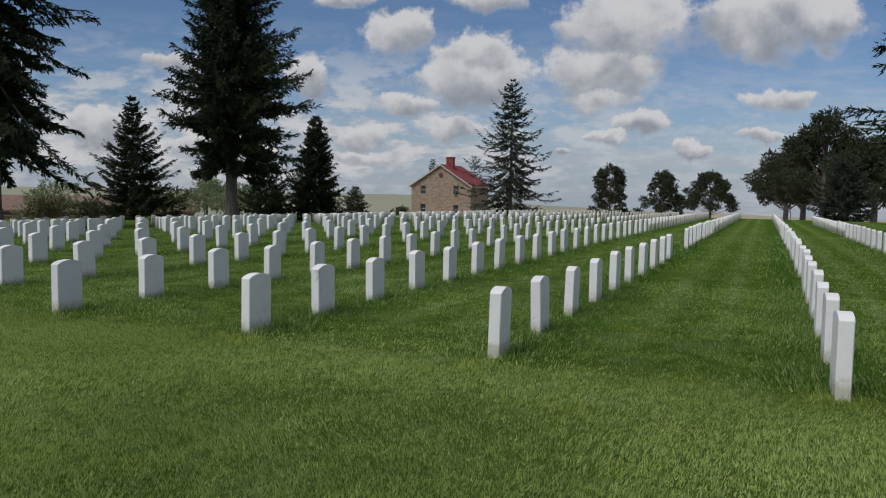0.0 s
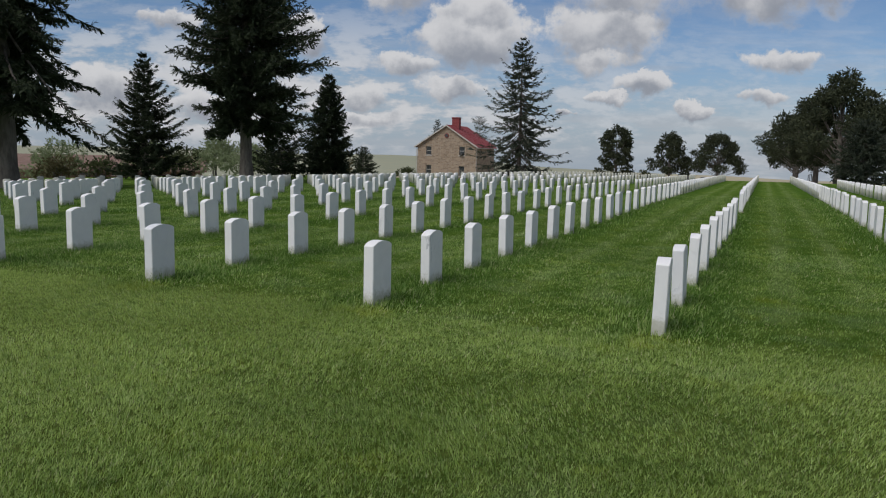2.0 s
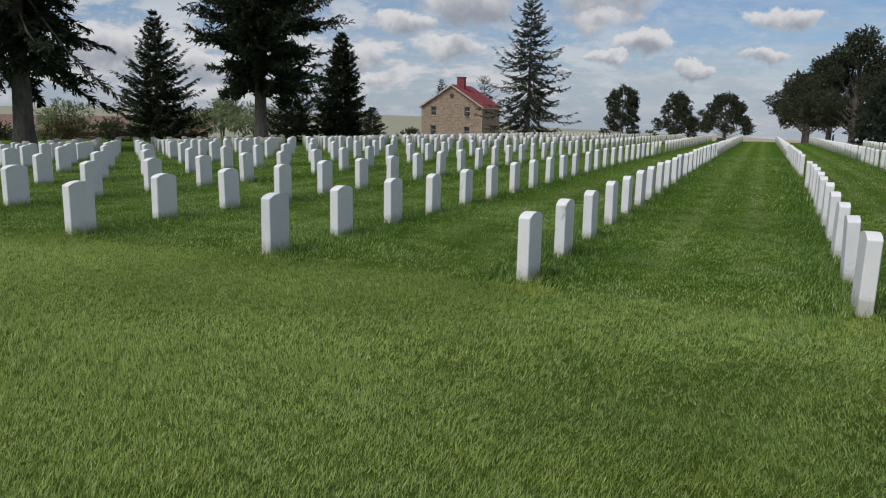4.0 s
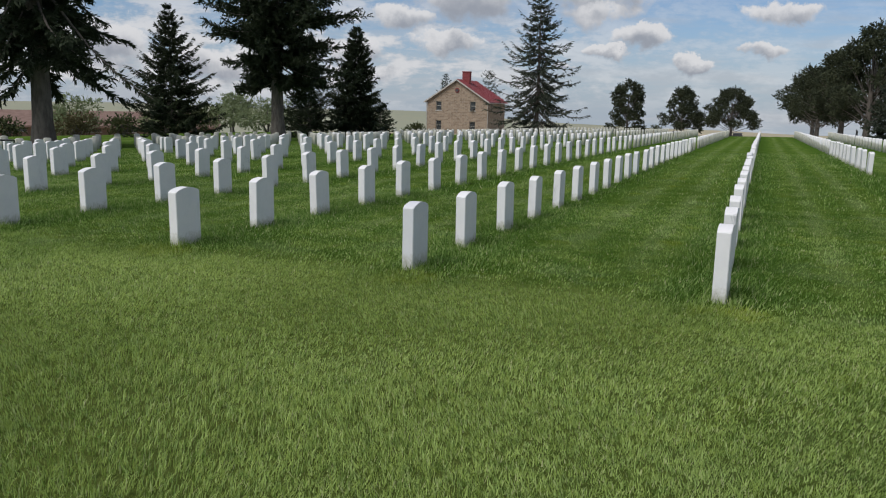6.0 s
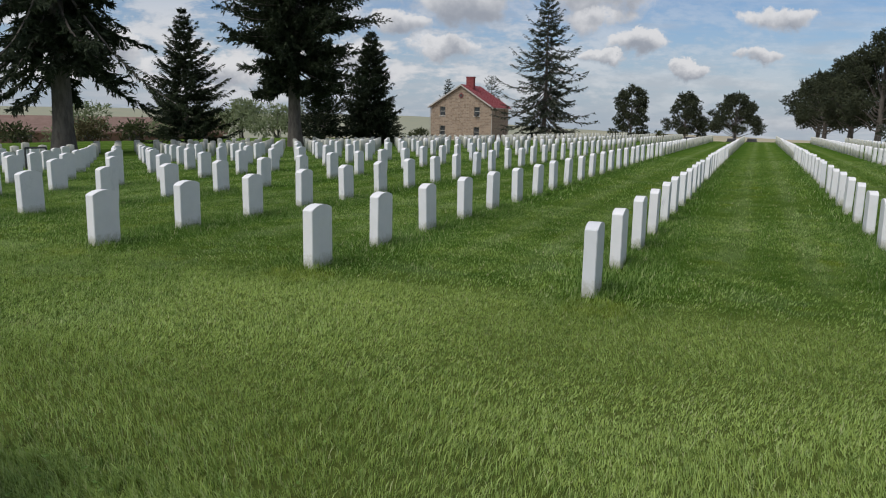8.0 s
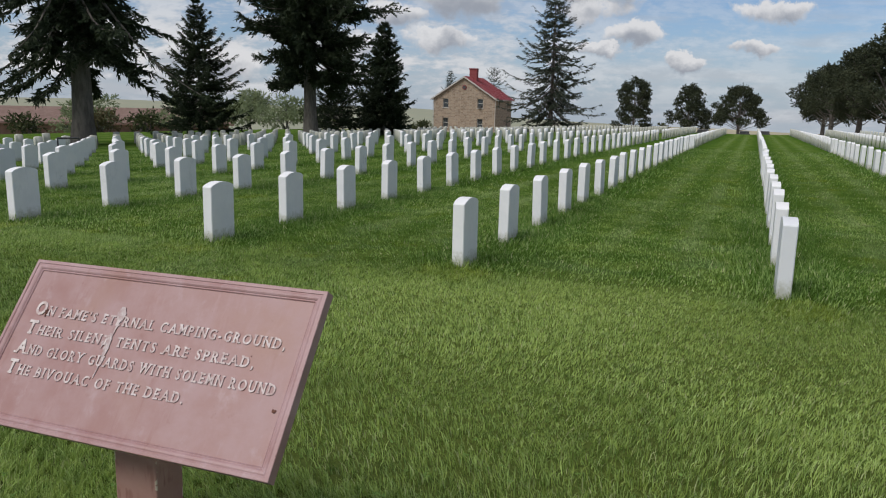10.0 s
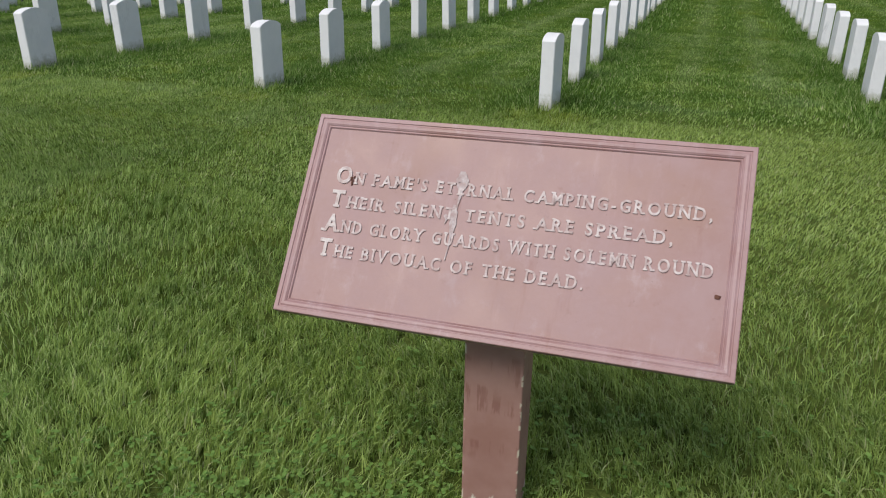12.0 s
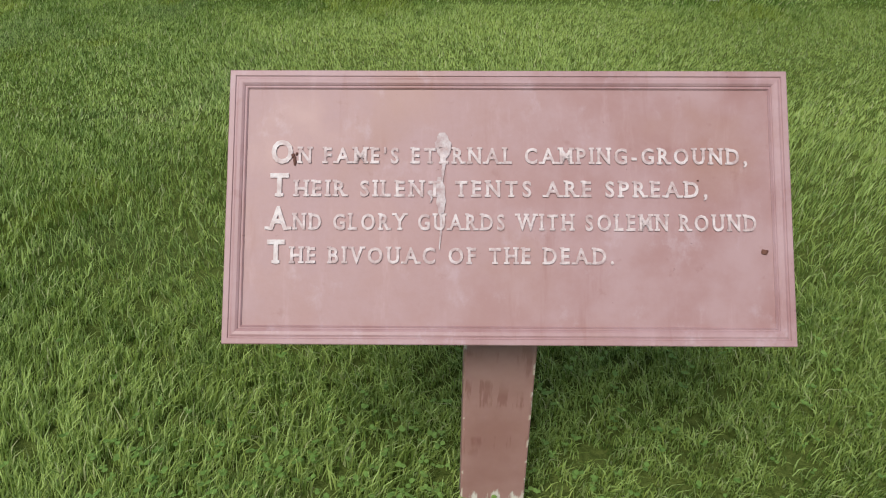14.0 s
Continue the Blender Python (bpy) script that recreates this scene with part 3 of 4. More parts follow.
# ---- the verse tablet on its post ----
def build_tablet():
    wide, tall, thick = 0.957, 0.470, 0.020
    sign = thing("verse_tablet", pose(-9.289, 1.37, zl(-9.29, 1.37)), "dusty red cast tablet with raised verse on a wooden post", "sign")
    # the plate's own frame: x across, y up the slope, z out of the face
    up = Vector((0, 0.606, 0.796)).normalized()
    out = Vector((0, -0.796, 0.606)).normalized()
    mid = Vector((0, 1.380 - 1.37, 0.729))
    frame_m = Matrix.Translation(mid) @ Matrix((Vector((1, 0, 0)), up, out)).transposed().to_4x4() @ Matrix.Rotation(radians(0.6), 4, "Z")

    def plate_part(name, bm, mat, label="", smooth=False):
        ob = part(name, bm, mat, sign, label, smooth)
        ob.matrix_basis = frame_m
        return ob

    w, h = wide / 2, tall / 2
    plate_part("panel", box(-w + 0.004, w - 0.004, -h + 0.004, h - 0.004, -thick, 0.0, 0.003), TABLET, "flat dusty red panel with pale runs")

    def moulding(horizontal, side):
        """One side of the rim: a flat lip, a step and a hollow, mitred at the corners."""
        profile = [(0.0, -thick - 0.002), (0.0, 0.0068), (0.0015, 0.0080), (0.0095, 0.0080), (0.0108, 0.0058), (0.0125, 0.0058), (0.0160, 0.0072), (0.0215, 0.0066), (0.0250, 0.0044), (0.0262, 0.0026), (0.0275, 0.0026), (0.0295, 0.0036), (0.0315, 0.0010), (0.0315, -0.004)]
        bm = bmesh.new()
        ends = []
        for s in (-1, 1):
            ring = []
            for inset, z in profile:
                a = (w if horizontal else h) - inset
                c = (h if horizontal else w) - inset
                ring.append(bm.verts.new((s * a, side * c, z) if horizontal else (side * c, s * a, z)))
            ends.append(ring)
        for i in range(len(profile)):
            j = (i + 1) % len(profile)
            bm.faces.new((ends[0][i], ends[0][j], ends[1][j], ends[1][i]))
        bm.faces.new(ends[0])
        bm.faces.new(ends[1][::-1])
        return bm

    for horizontal in (True, False):
        for side in (1, -1):
            plate_part("rim", moulding(horizontal, side), RIM, "moulded raised rim in faded red")

    # the verse in raised capitals with slab feet
    def letters(text, size):
        cu = bpy.data.curves.new("text", "FONT")
        cu.body, cu.size, cu.extrude, cu.bevel_depth, cu.bevel_resolution, cu.offset = text, size, 0.0018, 0.0, 0, size * (0.030 if size > 0.045 else 0.020)
        cu.resolution_u = 3
        ob = new("text", cu)
        bpy.context.view_layer.update()
        me = bpy.data.meshes.new_from_object(ob.evaluated_get(bpy.context.evaluated_depsgraph_get()))
        bpy.data.objects.remove(ob)
        bpy.data.curves.remove(cu)
        return me

    FEET = {"A": ((0, "f"), (1, "f")), "B": ((0, "l"), (0, "t")), "D": ((0, "l"), (0, "t")), "E": ((0, "l"), (0, "t")), "F": ((0.14, "f"), (0, "t")),
            "H": ((0.1, "f"), (0.9, "f"), (0.1, "h"), (0.9, "h")), "I": ((0.5, "f"), (0.5, "h")), "L": ((0.12, "h"), (0, "l")), "M": ((0.08, "f"), (0.92, "f"), (0.06, "h"), (0.94, "h")),
            "N": ((0.1, "f"), (0.1, "h"), (0.9, "h")), "P": ((0.14, "f"), (0, "t")), "R": ((0.12, "f"), (0.92, "f"), (0, "t")), "T": ((0.5, "f"),),
            "U": ((0.1, "h"), (0.9, "h")), "V": ((0.05, "h"), (0.95, "h")), "W": ((0.04, "h"), (0.96, "h"), (0.5, "h")), "Y": ((0.5, "f"), (0.06, "h"), (0.94, "h"))}

    def line_of(text, left, base, width, big, small):
        """Lays a line out letter by letter: a tall initial, then small capitals, spread to the width."""
        plan, pen = [], 0.0
        for n, ch in enumerate(text):
            size = big if n == 0 else small
            if ch == " ":
                pen += size * 0.62
                continue
            me = letters(ch, size * 1.38)
            co = np.array([v.co for v in me.vertices])
            lo, hi = co[:, 0].min(), co[:, 0].max()
            plan.append((n, ch, me, pen - lo, hi - lo, size))
            pen += (hi - lo) + size * (0.34 if n else 0.30)
        k = width / (pen - small * 0.34)
        for n, ch, me, shift, wch, size in plan:
            lo = shift + min(v.co.x for v in me.vertices)
            one = bmesh.new()
            one.from_mesh(me)
            for where, kind in FEET.get(ch, ()):
                fx, s = lo - shift + wch * where, size * 0.20
                if kind == "f":
                    add_box(one, fx - s, fx + s, -size * 0.02, size * 0.11, -0.0016, 0.0016)
                elif kind == "h":
                    add_box(one, fx - s, fx + s, size * 0.89, size * 1.02, -0.0016, 0.0016)
                elif kind == "l":
                    add_box(one, fx - size * 0.10, fx + size * 0.2, -size * 0.02, size * 0.10, -0.0016, 0.0016)
                else:
                    add_box(one, fx - size * 0.10, fx + size * 0.2, size * 0.90, size * 1.02, -0.0016, 0.0016)
            for v in one.verts:
                v.co = Vector((left + (v.co.x + shift) * k, base + v.co.y, v.co.z + 0.0012))
            bpy.data.meshes.remove(me)
            if n == 0:
                plate_part("initial_letter", one, INITIAL, "tall white raised initial letter")
            else:
                plate_part("letter", one, LETTER)

    left = -w + 0.074
    for k, (text, width) in enumerate((("ON FAME'S ETERNAL CAMPING-GROUND,", 0.812), ("THEIR SILENT TENTS ARE SPREAD,", 0.744),
                                       ("AND GLORY GUARDS WITH SOLEMN ROUND", 0.826), ("THE BIVOUAC OF THE DEAD.", 0.586))):
        line_of(text, left - 0.001 * k, h - 0.1615 - 0.0573 * k, width, 0.040, 0.0275)

    # a bird's streak run down over the middle words
    def streak(cx, top, length, broad, seed):
        bm = bmesh.new()
        rng = random.Random(seed)
        a, b = [], []
        for i in range(25):
            s = i / 24
            half = broad * (math.sin(math.pi * min(1, s * 1.6 + 0.08)) ** 0.7 if s < 0.55 else 0.42 * (1 - s) + 0.10) * rng.uniform(0.86, 1.12)
            x = cx + rng.uniform(-1, 1) * 0.0005 + 0.003 * math.sin(3 * s)
            y = top - length * s
            a.append(bm.verts.new((x - half, y, 0.0016)))
            b.append(bm.verts.new((x + half, y, 0.0016)))
        for i in range(24):
            bm.faces.new((a[i], a[i + 1], b[i + 1], b[i]))
        made = bmesh.ops.extrude_face_region(bm, geom=list(bm.faces))
        for v in [q for q in made["geom"] if isinstance(q, bmesh.types.BMVert)]:
            v.co.z += 0.0012
        return bm

    cx = -0.112
    plate_part("white_streak", streak(cx, h - 0.108, 0.085, 0.013, 3), DROPPING, "chalky white dropping run down the panel")
    plate_part("white_streak", streak(cx - 0.004, h - 0.185, 0.125, 0.008, 4), DROPPING, "chalky white dropping run down the panel")
    plate_part("white_streak", streak(cx - 0.020, h - 0.208, 0.022, 0.006, 9), DROPPING, "chalky white dropping run down the panel")

    def blot(x, y, rx, ry, z=0.0012):
        bm = bmesh.new()
        bmesh.ops.create_icosphere(bm, subdivisions=2, radius=1, matrix=Matrix.Translation((x, y, z)) @ Matrix.Diagonal((rx, ry, 0.0022, 1)))
        for v in bm.verts:
            v.co += Vector((noise.noise(v.co * 300), noise.noise(v.co * 300 + Vector((5, 5, 5))), 0)) * min(rx, ry) * 0.5
        return bm

    plate_part("bolt_hole", blot(w - 0.046, -h + 0.158, 0.0062, 0.0050), IRON, "dark rusty bolt hole")
    for x, y, rx, ry in ((-w + 0.114, h - 0.158, 0.0028, 0.009), (-w + 0.110, h - 0.149, 0.0048, 0.005), (-w + 0.117, h - 0.146, 0.0022, 0.003), (w - 0.155, h - 0.190, 0.0018, 0.0014), (0.17, h - 0.012, 0.002, 0.0016)):
        plate_part("rust_spot", blot(x, y, rx, ry), IRON, "dark rust fleck")

    # post, a squared timber, and the wedge block that carries the plate
    bm = box(-0.068, 0.068, -0.050, 0.050, -0.20, 0.655, 0.004)
    for v in bm.verts:
        if v.co.z > 0.5:
            v.co.z = 0.708 + 0.761 * v.co.y - 0.008
        v.co.x += noise.noise(v.co * 6) * 0.0015
    post = part("post", bm, POST, sign, "faded red-brown painted timber post with peeling foot")
    post.matrix_basis = pose(0, 0.022, 0)
    cleat = box(-0.15, 0.15, -0.05, 0.05, -thick - 0.016, -thick, 0.003)
    plate_part("back_plate", cleat, POST, "brown painted mounting plate")
    return sign


build_tablet()


# ---- trees ----
def tube(points, radii, sides=7):
    """Vertices and faces (quads as two triangles) of a tapering tube along points."""
    points, radii = np.asarray(points, float), np.asarray(radii, float)
    n = len(points)
    d = np.gradient(points, axis=0)
    d /= np.linalg.norm(d, axis=1)[:, None] + 1e-9
    ref = np.where(np.abs(d[:, 2:3]) > 0.9, [[1.0, 0, 0]], [[0, 0, 1.0]])
    a = np.cross(d, ref)
    a /= np.linalg.norm(a, axis=1)[:, None] + 1e-9
    b = np.cross(d, a)
    ang = np.linspace(0, 2 * np.pi, sides, endpoint=False)
    v = points[:, None] + radii[:, None, None] * (a[:, None] * np.cos(ang)[None, :, None] + b[:, None] * np.sin(ang)[None, :, None])
    f = []
    for i in range(n - 1):
        for k in range(sides):
            p, q = i * sides + k, i * sides + (k + 1) % sides
            f += [(p, q, q + sides), (p, q + sides, p + sides)]
    return v.reshape(-1, 3), np.array(f)


class Heap:
    """Collects triangles from many pieces."""

    def __init__(self):
        self.v, self.f, self.n = [], [], 0

    def add(self, v, f):
        self.v.append(v)
        self.f.append(np.asarray(f) + self.n)
        self.n += len(v)

    def loose(self, tri):
        """tri: (n, 3, 3) separate triangles."""
        tri = np.asarray(tri)
        self.add(tri.reshape(-1, 3), np.arange(len(tri) * 3).reshape(-1, 3))

    def mesh(self, name, mat):
        return mesh_of(name, np.concatenate(self.v), np.concatenate(self.f), [mat])


def sprays(rng, base, way, length, width, n):
    """n narrow leaf triangles fanned along each twig: base, way (k, 3); length, width (k,)."""
    k = len(base)
    s = np.linspace(0.0, 0.85, n)[None, :] + rng.uniform(-0.06, 0.06, (k, n))
    root = base[:, None] + way[:, None] * (length[:, None] * s)[..., None]
    side = rng.normal(0, 1, (k, n, 3))
    side -= (side * way[:, None]).sum(-1, keepdims=True) * way[:, None]
    side /= np.linalg.norm(side, axis=-1, keepdims=True) + 1e-9
    tip_way = way[:, None] * 0.75 + side * rng.uniform(0.25, 0.8, (k, n, 1))
    tip = root + tip_way * (length[:, None] * rng.uniform(0.30, 0.60, (k, n)))[..., None]
    flat = np.cross(tip_way, rng.normal(0, 1, (k, n, 3)))
    flat /= np.linalg.norm(flat, axis=-1, keepdims=True) + 1e-9
    half = flat * (width[:, None] * rng.uniform(0.6, 1.3, (k, n)))[..., None]
    back = root - way[:, None] * (length[:, None] * 0.05)[..., None]
    return np.stack([back + half, back - half, tip], 2).reshape(-1, 3, 3)


def spruce(name, label, x, y, height, clear, reach, seed, whorls, per, twigs, needle=None, droop=0.25, shape=0.8, ragged=0.25, blades=4, bushy=1.0, trunk_r=None, lop=(0.0, 0.0), twig_len=0.34, rise_top=0.7, upturn=0.12, hang_by=(-0.30, 0.34), leaf_w=0.10):
    """A conifer: tapered trunk, whorls of bent boughs, hanging twigs full of needle sprays."""
    rng = np.random.default_rng(seed)
    z0 = zl(x, y)
    tree = thing(name, pose(x, y, z0), label, "tree")
    r0 = trunk_r or height * 0.016
    zs = np.linspace(-0.3, height, 14)
    pts = np.stack([np.cumsum(rng.normal(0, 0.02, 14)), np.cumsum(rng.normal(0, 0.02, 14)), zs], 1)
    rad = r0 * np.clip(1 - zs / height, 0.03, 1) ** 0.85
    rad[0] *= 1.35
    trunk = Heap()
    trunk.add(*tube(pts, rad, 10))
    under(new("trunk", trunk.mesh("trunk", BARK)), tree, "rough grey-brown bark")
    boughs, crown = Heap(), Heap()
    lean_a, lean_k = lop
    for i in range(whorls):
        f = (i + rng.uniform(0, 0.8)) / whorls
        z_ring = clear + (height - clear) * f ** 0.92
        room = (1 - f) ** shape
        a0 = rng.uniform(0, 6.28)
        for j in range(per):
            a = a0 + 6.283 * j / per + rng.normal(0, 0.25)
            size = reach * room * rng.uniform(1 - ragged, 1 + ragged * 0.6) * (1 + lean_k * math.cos(a - lean_a)) + 0.12
            if clear > 2:
                size *= min(1.0, 0.62 + 1.7 * f)
            if f < 0.12:
                size *= rng.uniform(0.55, 1.0)
            rise = -droop + rise_top * f + rng.normal(0, 0.13)
            z = z_ring + rng.uniform(-1.2, 1.2) * (height - clear) / whorls * (1 - f)
            s = np.linspace(0, 1, 6)
            across = size * s * (1 - 0.06 * s)
            zz = z + size * (rise * s - 0.30 * droop * np.sin(s * 3.0) + upturn * s ** 3)
            bx = np.interp(z, zs, pts[:, 0]) + across * math.cos(a)
            by = np.interp(z, zs, pts[:, 1]) + across * math.sin(a)
            line = np.stack([bx, by, zz], 1)
            br = max(0.010, 0.012 * size) * (1 - 0.85 * s)
            boughs.add(*tube(line, br, 4))
            k = max(3, int(twigs * (0.35 + 0.65 * room)))
            t = np.sort(rng.uniform(0.10 if f > 0.1 else 0.25, 1.0, k * 2)) ** 0.85
            root = np.stack([np.interp(t, s, line[:, c]) for c in range(3)], 1)
            side = np.where(np.arange(2 * k) % 2, 1.0, -1.0)
            off = a + side * rng.uniform(0.5, 1.2, 2 * k) * (1 - 0.55 * t)
            hang = rng.normal(*hang_by, 2 * k) + 0.25 * f
            way = np.stack([np.cos(off), np.sin(off), hang], 1)
            way /= np.linalg.norm(way, axis=1)[:, None]
            ln = twig_len * (0.70 + 0.75 * (1 - t) * min(1.0, size / 2.0)) * rng.uniform(0.7, 1.3, 2 * k) * (0.6 + 0.4 * room)
            crown.loose(sprays(rng, root, way, ln, ln * leaf_w * bushy, blades))
    tagged(under(new("branch_frame", boughs.mesh("branch_frame", BARK)), tree), kind="stuff")
    under(new("foliage", crown.mesh("foliage", needle or NEEDLE)), tree, "dense dark needle sprays")["kind"] = "stuff"
    return tree


def leafy(name, label, category, x, y, lobes, seed, mat, clumps, leaf, trunk_r=0.0, stems=1, fork=0.35, group=""):
    """A broad tree or shrub: stem, limbs to each lobe, and lobes filled with clumps of leaves. lobes: (x, y, z, rx, ry, rz) from the foot."""
    rng = np.random.default_rng(seed)
    tree = thing(name, pose(x, y, zl(x, y)), label, category, group)
    wood, crown = Heap(), Heap()
    top = max(l[2] for l in lobes)
    for lx, ly, lz, rx, ry, rz in lobes:
        if trunk_r:
            st = rng.normal(0, 0.06 * stems, 2) if stems > 1 else np.zeros(2)
            z1 = lz * fork
            s = np.linspace(0, 1, 6)
            line = np.stack([st[0] + (lx - st[0]) * s ** 1.6, st[1] + (ly - st[1]) * s ** 1.6, z1 * np.minimum(1, s * 2.5) + (lz - z1) * s], 1)
            line[0, 2] = lz * 0.45 if len(lobes) > 30 else -0.25
            line[1, 2] = max(line[1, 2], lz * 0.55) if len(lobes) > 30 else line[1, 2]
            wood.add(*tube(line, trunk_r * (1 - 0.80 * s) * (0.65 if stems > 1 else 1.0) * (0.30 if len(lobes) > 30 else 1.0), 6))
        n = int(clumps * (rx * ry + rx * rz + ry * rz) / 3)
        d = rng.normal(0, 1, (n, 3))
        d /= np.linalg.norm(d, axis=1)[:, None]
        rr = rng.uniform(0.25, 1.0, n) ** 0.45
        lump = 1 + 0.30 * np.sin(d[:, 0] * 5 + lx * 3) * np.sin(d[:, 1] * 5 + ly) + 0.16 * np.sin(d[:, 2] * 9 + lz)
        c = np.array([lx, ly, lz]) + d * (rr * lump)[:, None] * np.array([rx, ry, rz])
        c = c[c[:, 2] > 0.03]
        way = d[: len(c)] + rng.normal(0, 0.7, (len(c), 3))
        way /= np.linalg.norm(way, axis=1)[:, None]
        ln = leaf * rng.uniform(0.6, 1.4, len(c))
        crown.loose(sprays(rng, c, way, ln, ln * 0.20, 5))
    if trunk_r:
        tr = np.linspace(0, 1, 7)
        wood.add(*tube(np.stack([0.03 * np.sin(tr * 5), 0.03 * np.cos(tr * 4), -0.3 + (top * 0.75 + 0.3) * tr], 1), trunk_r * (1.15 - 0.85 * tr), 9))
        under(new("trunk", wood.mesh("trunk", BARK)), tree, "grey-brown trunk and limbs")
    tagged(under(new("crown", crown.mesh("crown", mat)), tree), kind="stuff")
    return tree


def round_lobes(seed, n, height, radius, low, squash=0.55):
    rng = random.Random(seed)
    out = [(0, 0, (height + low) * 0.52, radius * 0.42, radius * 0.42, (height - low) * 0.33)]
    for i in range(n):
        a = 6.283 * i / n + rng.uniform(-0.4, 0.4)
        q = rng.uniform(0.40, 0.85)
        z = low + (height - low) * rng.uniform(0.15, 0.85)
        k = 1 - abs((z - low) / (height - low) - 0.4) * 0.8
        r = radius * rng.uniform(0.24, 0.40)
        out.append((math.cos(a) * radius * q * k, math.sin(a) * radius * q * k, z, r, r, r * squash * rng.uniform(0.8, 1.2)))
    out.append((0, 0, height * 0.88, radius * 0.34, radius * 0.34, height * 0.10))
    return out


def crown_lobes(seed, n, height, low, widths):
    """Small bough clumps filling a crown from low to height, out to the half-widths given at even steps."""
    rng = np.random.default_rng(seed)
    out = []
    for i in range(n):
        f = (i + rng.uniform(0.0, 1.0)) / n
        wide = float(np.interp(f, np.linspace(0, 1, len(widths)), widths)) * rng.uniform(0.95, 1.25)
        a = 2.4 * i + rng.normal(0, 0.3)
        r = min(wide * 0.40, rng.uniform(0.8, 1.5))
        q = max(0.0, wide - r) * rng.uniform(0.45, 1.0) ** 0.6
        out.append((math.cos(a) * q, math.sin(a) * q, low + r * 0.4 + (height - low - r * 0.7) * f, r, r, r * rng.uniform(0.45, 0.75)))
    return out


def build_trees():
    spruce("spruce_tree", "tall old spruce with a bare lower trunk and hanging boughs", -36.6, 27.4, 19.0, 4.6, 5.6, 11, 30, 6, 32, droop=0.62, shape=0.42, ragged=0.70, blades=8, bushy=1.15, trunk_r=0.50, twig_len=0.58, rise_top=0.5, upturn=-0.10, hang_by=(-0.75, 0.55), leaf_w=0.085)
    spruce("spruce_tree", "slender dark young spruce branched down to the grass", -43.1, 43.9, 9.2, 0.2, 3.7, 12, 34, 7, 36, droop=0.10, shape=1.0, ragged=0.50, blades=6, bushy=1.2, twig_len=0.36, upturn=0.16)
    spruce("spruce_tree", "massive dark spruce with dense crown above a bare trunk", -34.6, 44.6, 24.0, 4.1, 6.1, 13, 70, 7, 38, droop=0.28, shape=0.92, ragged=0.50, blades=6, bushy=1.15, trunk_r=0.46, twig_len=0.56, lop=(0.38, 0.10), rise_top=0.5, upturn=0.10, hang_by=(-0.15, 0.65))
    spruce("spruce_tree", "dark mid-sized spruce beside a taller spruce", -34.6, 56.0, 8.7, 0.3, 2.5, 14, 34, 7, 30, droop=0.18, shape=0.72, ragged=0.45, blades=6, bushy=1.3, twig_len=0.42, hang_by=(-0.25, 0.55))
    spruce("spruce_tree", "low dark spruce growing behind a large trunk", -37.0, 52.5, 3.6, 0.2, 3.6, 24, 14, 7, 22, droop=0.12, shape=0.7, ragged=0.3, blades=6, bushy=1.2, twig_len=0.36)
    spruce("spruce_tree", "small cone-shaped spruce at the lawn's edge", -47.9, 87.5, 3.7, 0.1, 2.2, 15, 18, 7, 18, droop=0.1, shape=0.9, ragged=0.2, blades=5, bushy=1.4, twig_len=0.34)
    spruce("spruce_tree", "thin grey ailing spruce with bare bough ends beside the house", -33.2, 108.8, 20.6, 1.9, 8.2, 16, 36, 6, 24, NEEDLE_GREY, droop=0.50, shape=0.80, ragged=0.50, blades=6, bushy=0.95, trunk_r=0.36, twig_len=0.62, rise_top=0.9, upturn=0.10, leaf_w=0.12)
    spruce("spruce_tree", "dark conifer top showing above a red roof", -73.4, 174.9, 16.0, 1.0, 3.9, 17, 26, 5, 14, droop=0.1, shape=0.8, ragged=0.4, blades=3, twig_len=0.6, leaf_w=0.19)
    spruce("spruce_tree", "thin bare-topped conifer behind the house", -63.8, 178.7, 16.2, 1.0, 5.2, 18, 24, 5, 10, NEEDLE_GREY, droop=0.1, shape=0.5, ragged=0.4, blades=3, twig_len=0.6, leaf_w=0.19)
    spruce("spruce_tree", "large spruce with long boughs hanging over the grass", 7.5, 24.3, 15.0, 3.0, 5.2, 24, 40, 7, 34, droop=0.58, shape=0.40, ragged=0.45, blades=7, bushy=1.0, trunk_r=0.34, twig_len=0.42, rise_top=0.5, upturn=0.05, hang_by=(-0.5, 0.45), leaf_w=0.085)
    spruce("spruce_tree", "grey-green spruce branched to the ground before taller pines", 8.5, 81.4, 6.0, 0.2, 3.3, 20, 24, 7, 26, NEEDLE_GREY, droop=0.2, shape=0.55, ragged=0.25, blades=5, bushy=1.4, twig_len=0.40)
    # three rounded pines out on the plain; crown half-widths from foot to top
    leafy("pine_tree", "dark rounded pine alone on the far lawn", "tree", -30.4, 181.0, crown_lobes(31, 34, 13.4, 1.0, (5.2, 4.4, 3.9, 4.6, 4.5, 3.6, 1.6)), 31, NEEDLE_PINE, 200, 0.46, 0.30)
    leafy("pine_tree", "dark rounded pine with a forked low trunk", "tree", -18.3, 180.8, crown_lobes(32, 32, 11.4, 1.9, (4.4, 5.4, 5.1, 4.2, 3.8, 3.2, 1.8)), 32, NEEDLE_PINE, 200, 0.46, 0.24, 2)
    leafy("pine_tree", "dark spreading pine with a flat broad crown", "tree", -7.7, 176.5, crown_lobes(33, 36, 11.0, 2.6, (5.6, 6.8, 6.0, 5.2, 4.5, 3.6, 1.9)), 33, NEEDLE_PINE, 200, 0.46, 0.34)
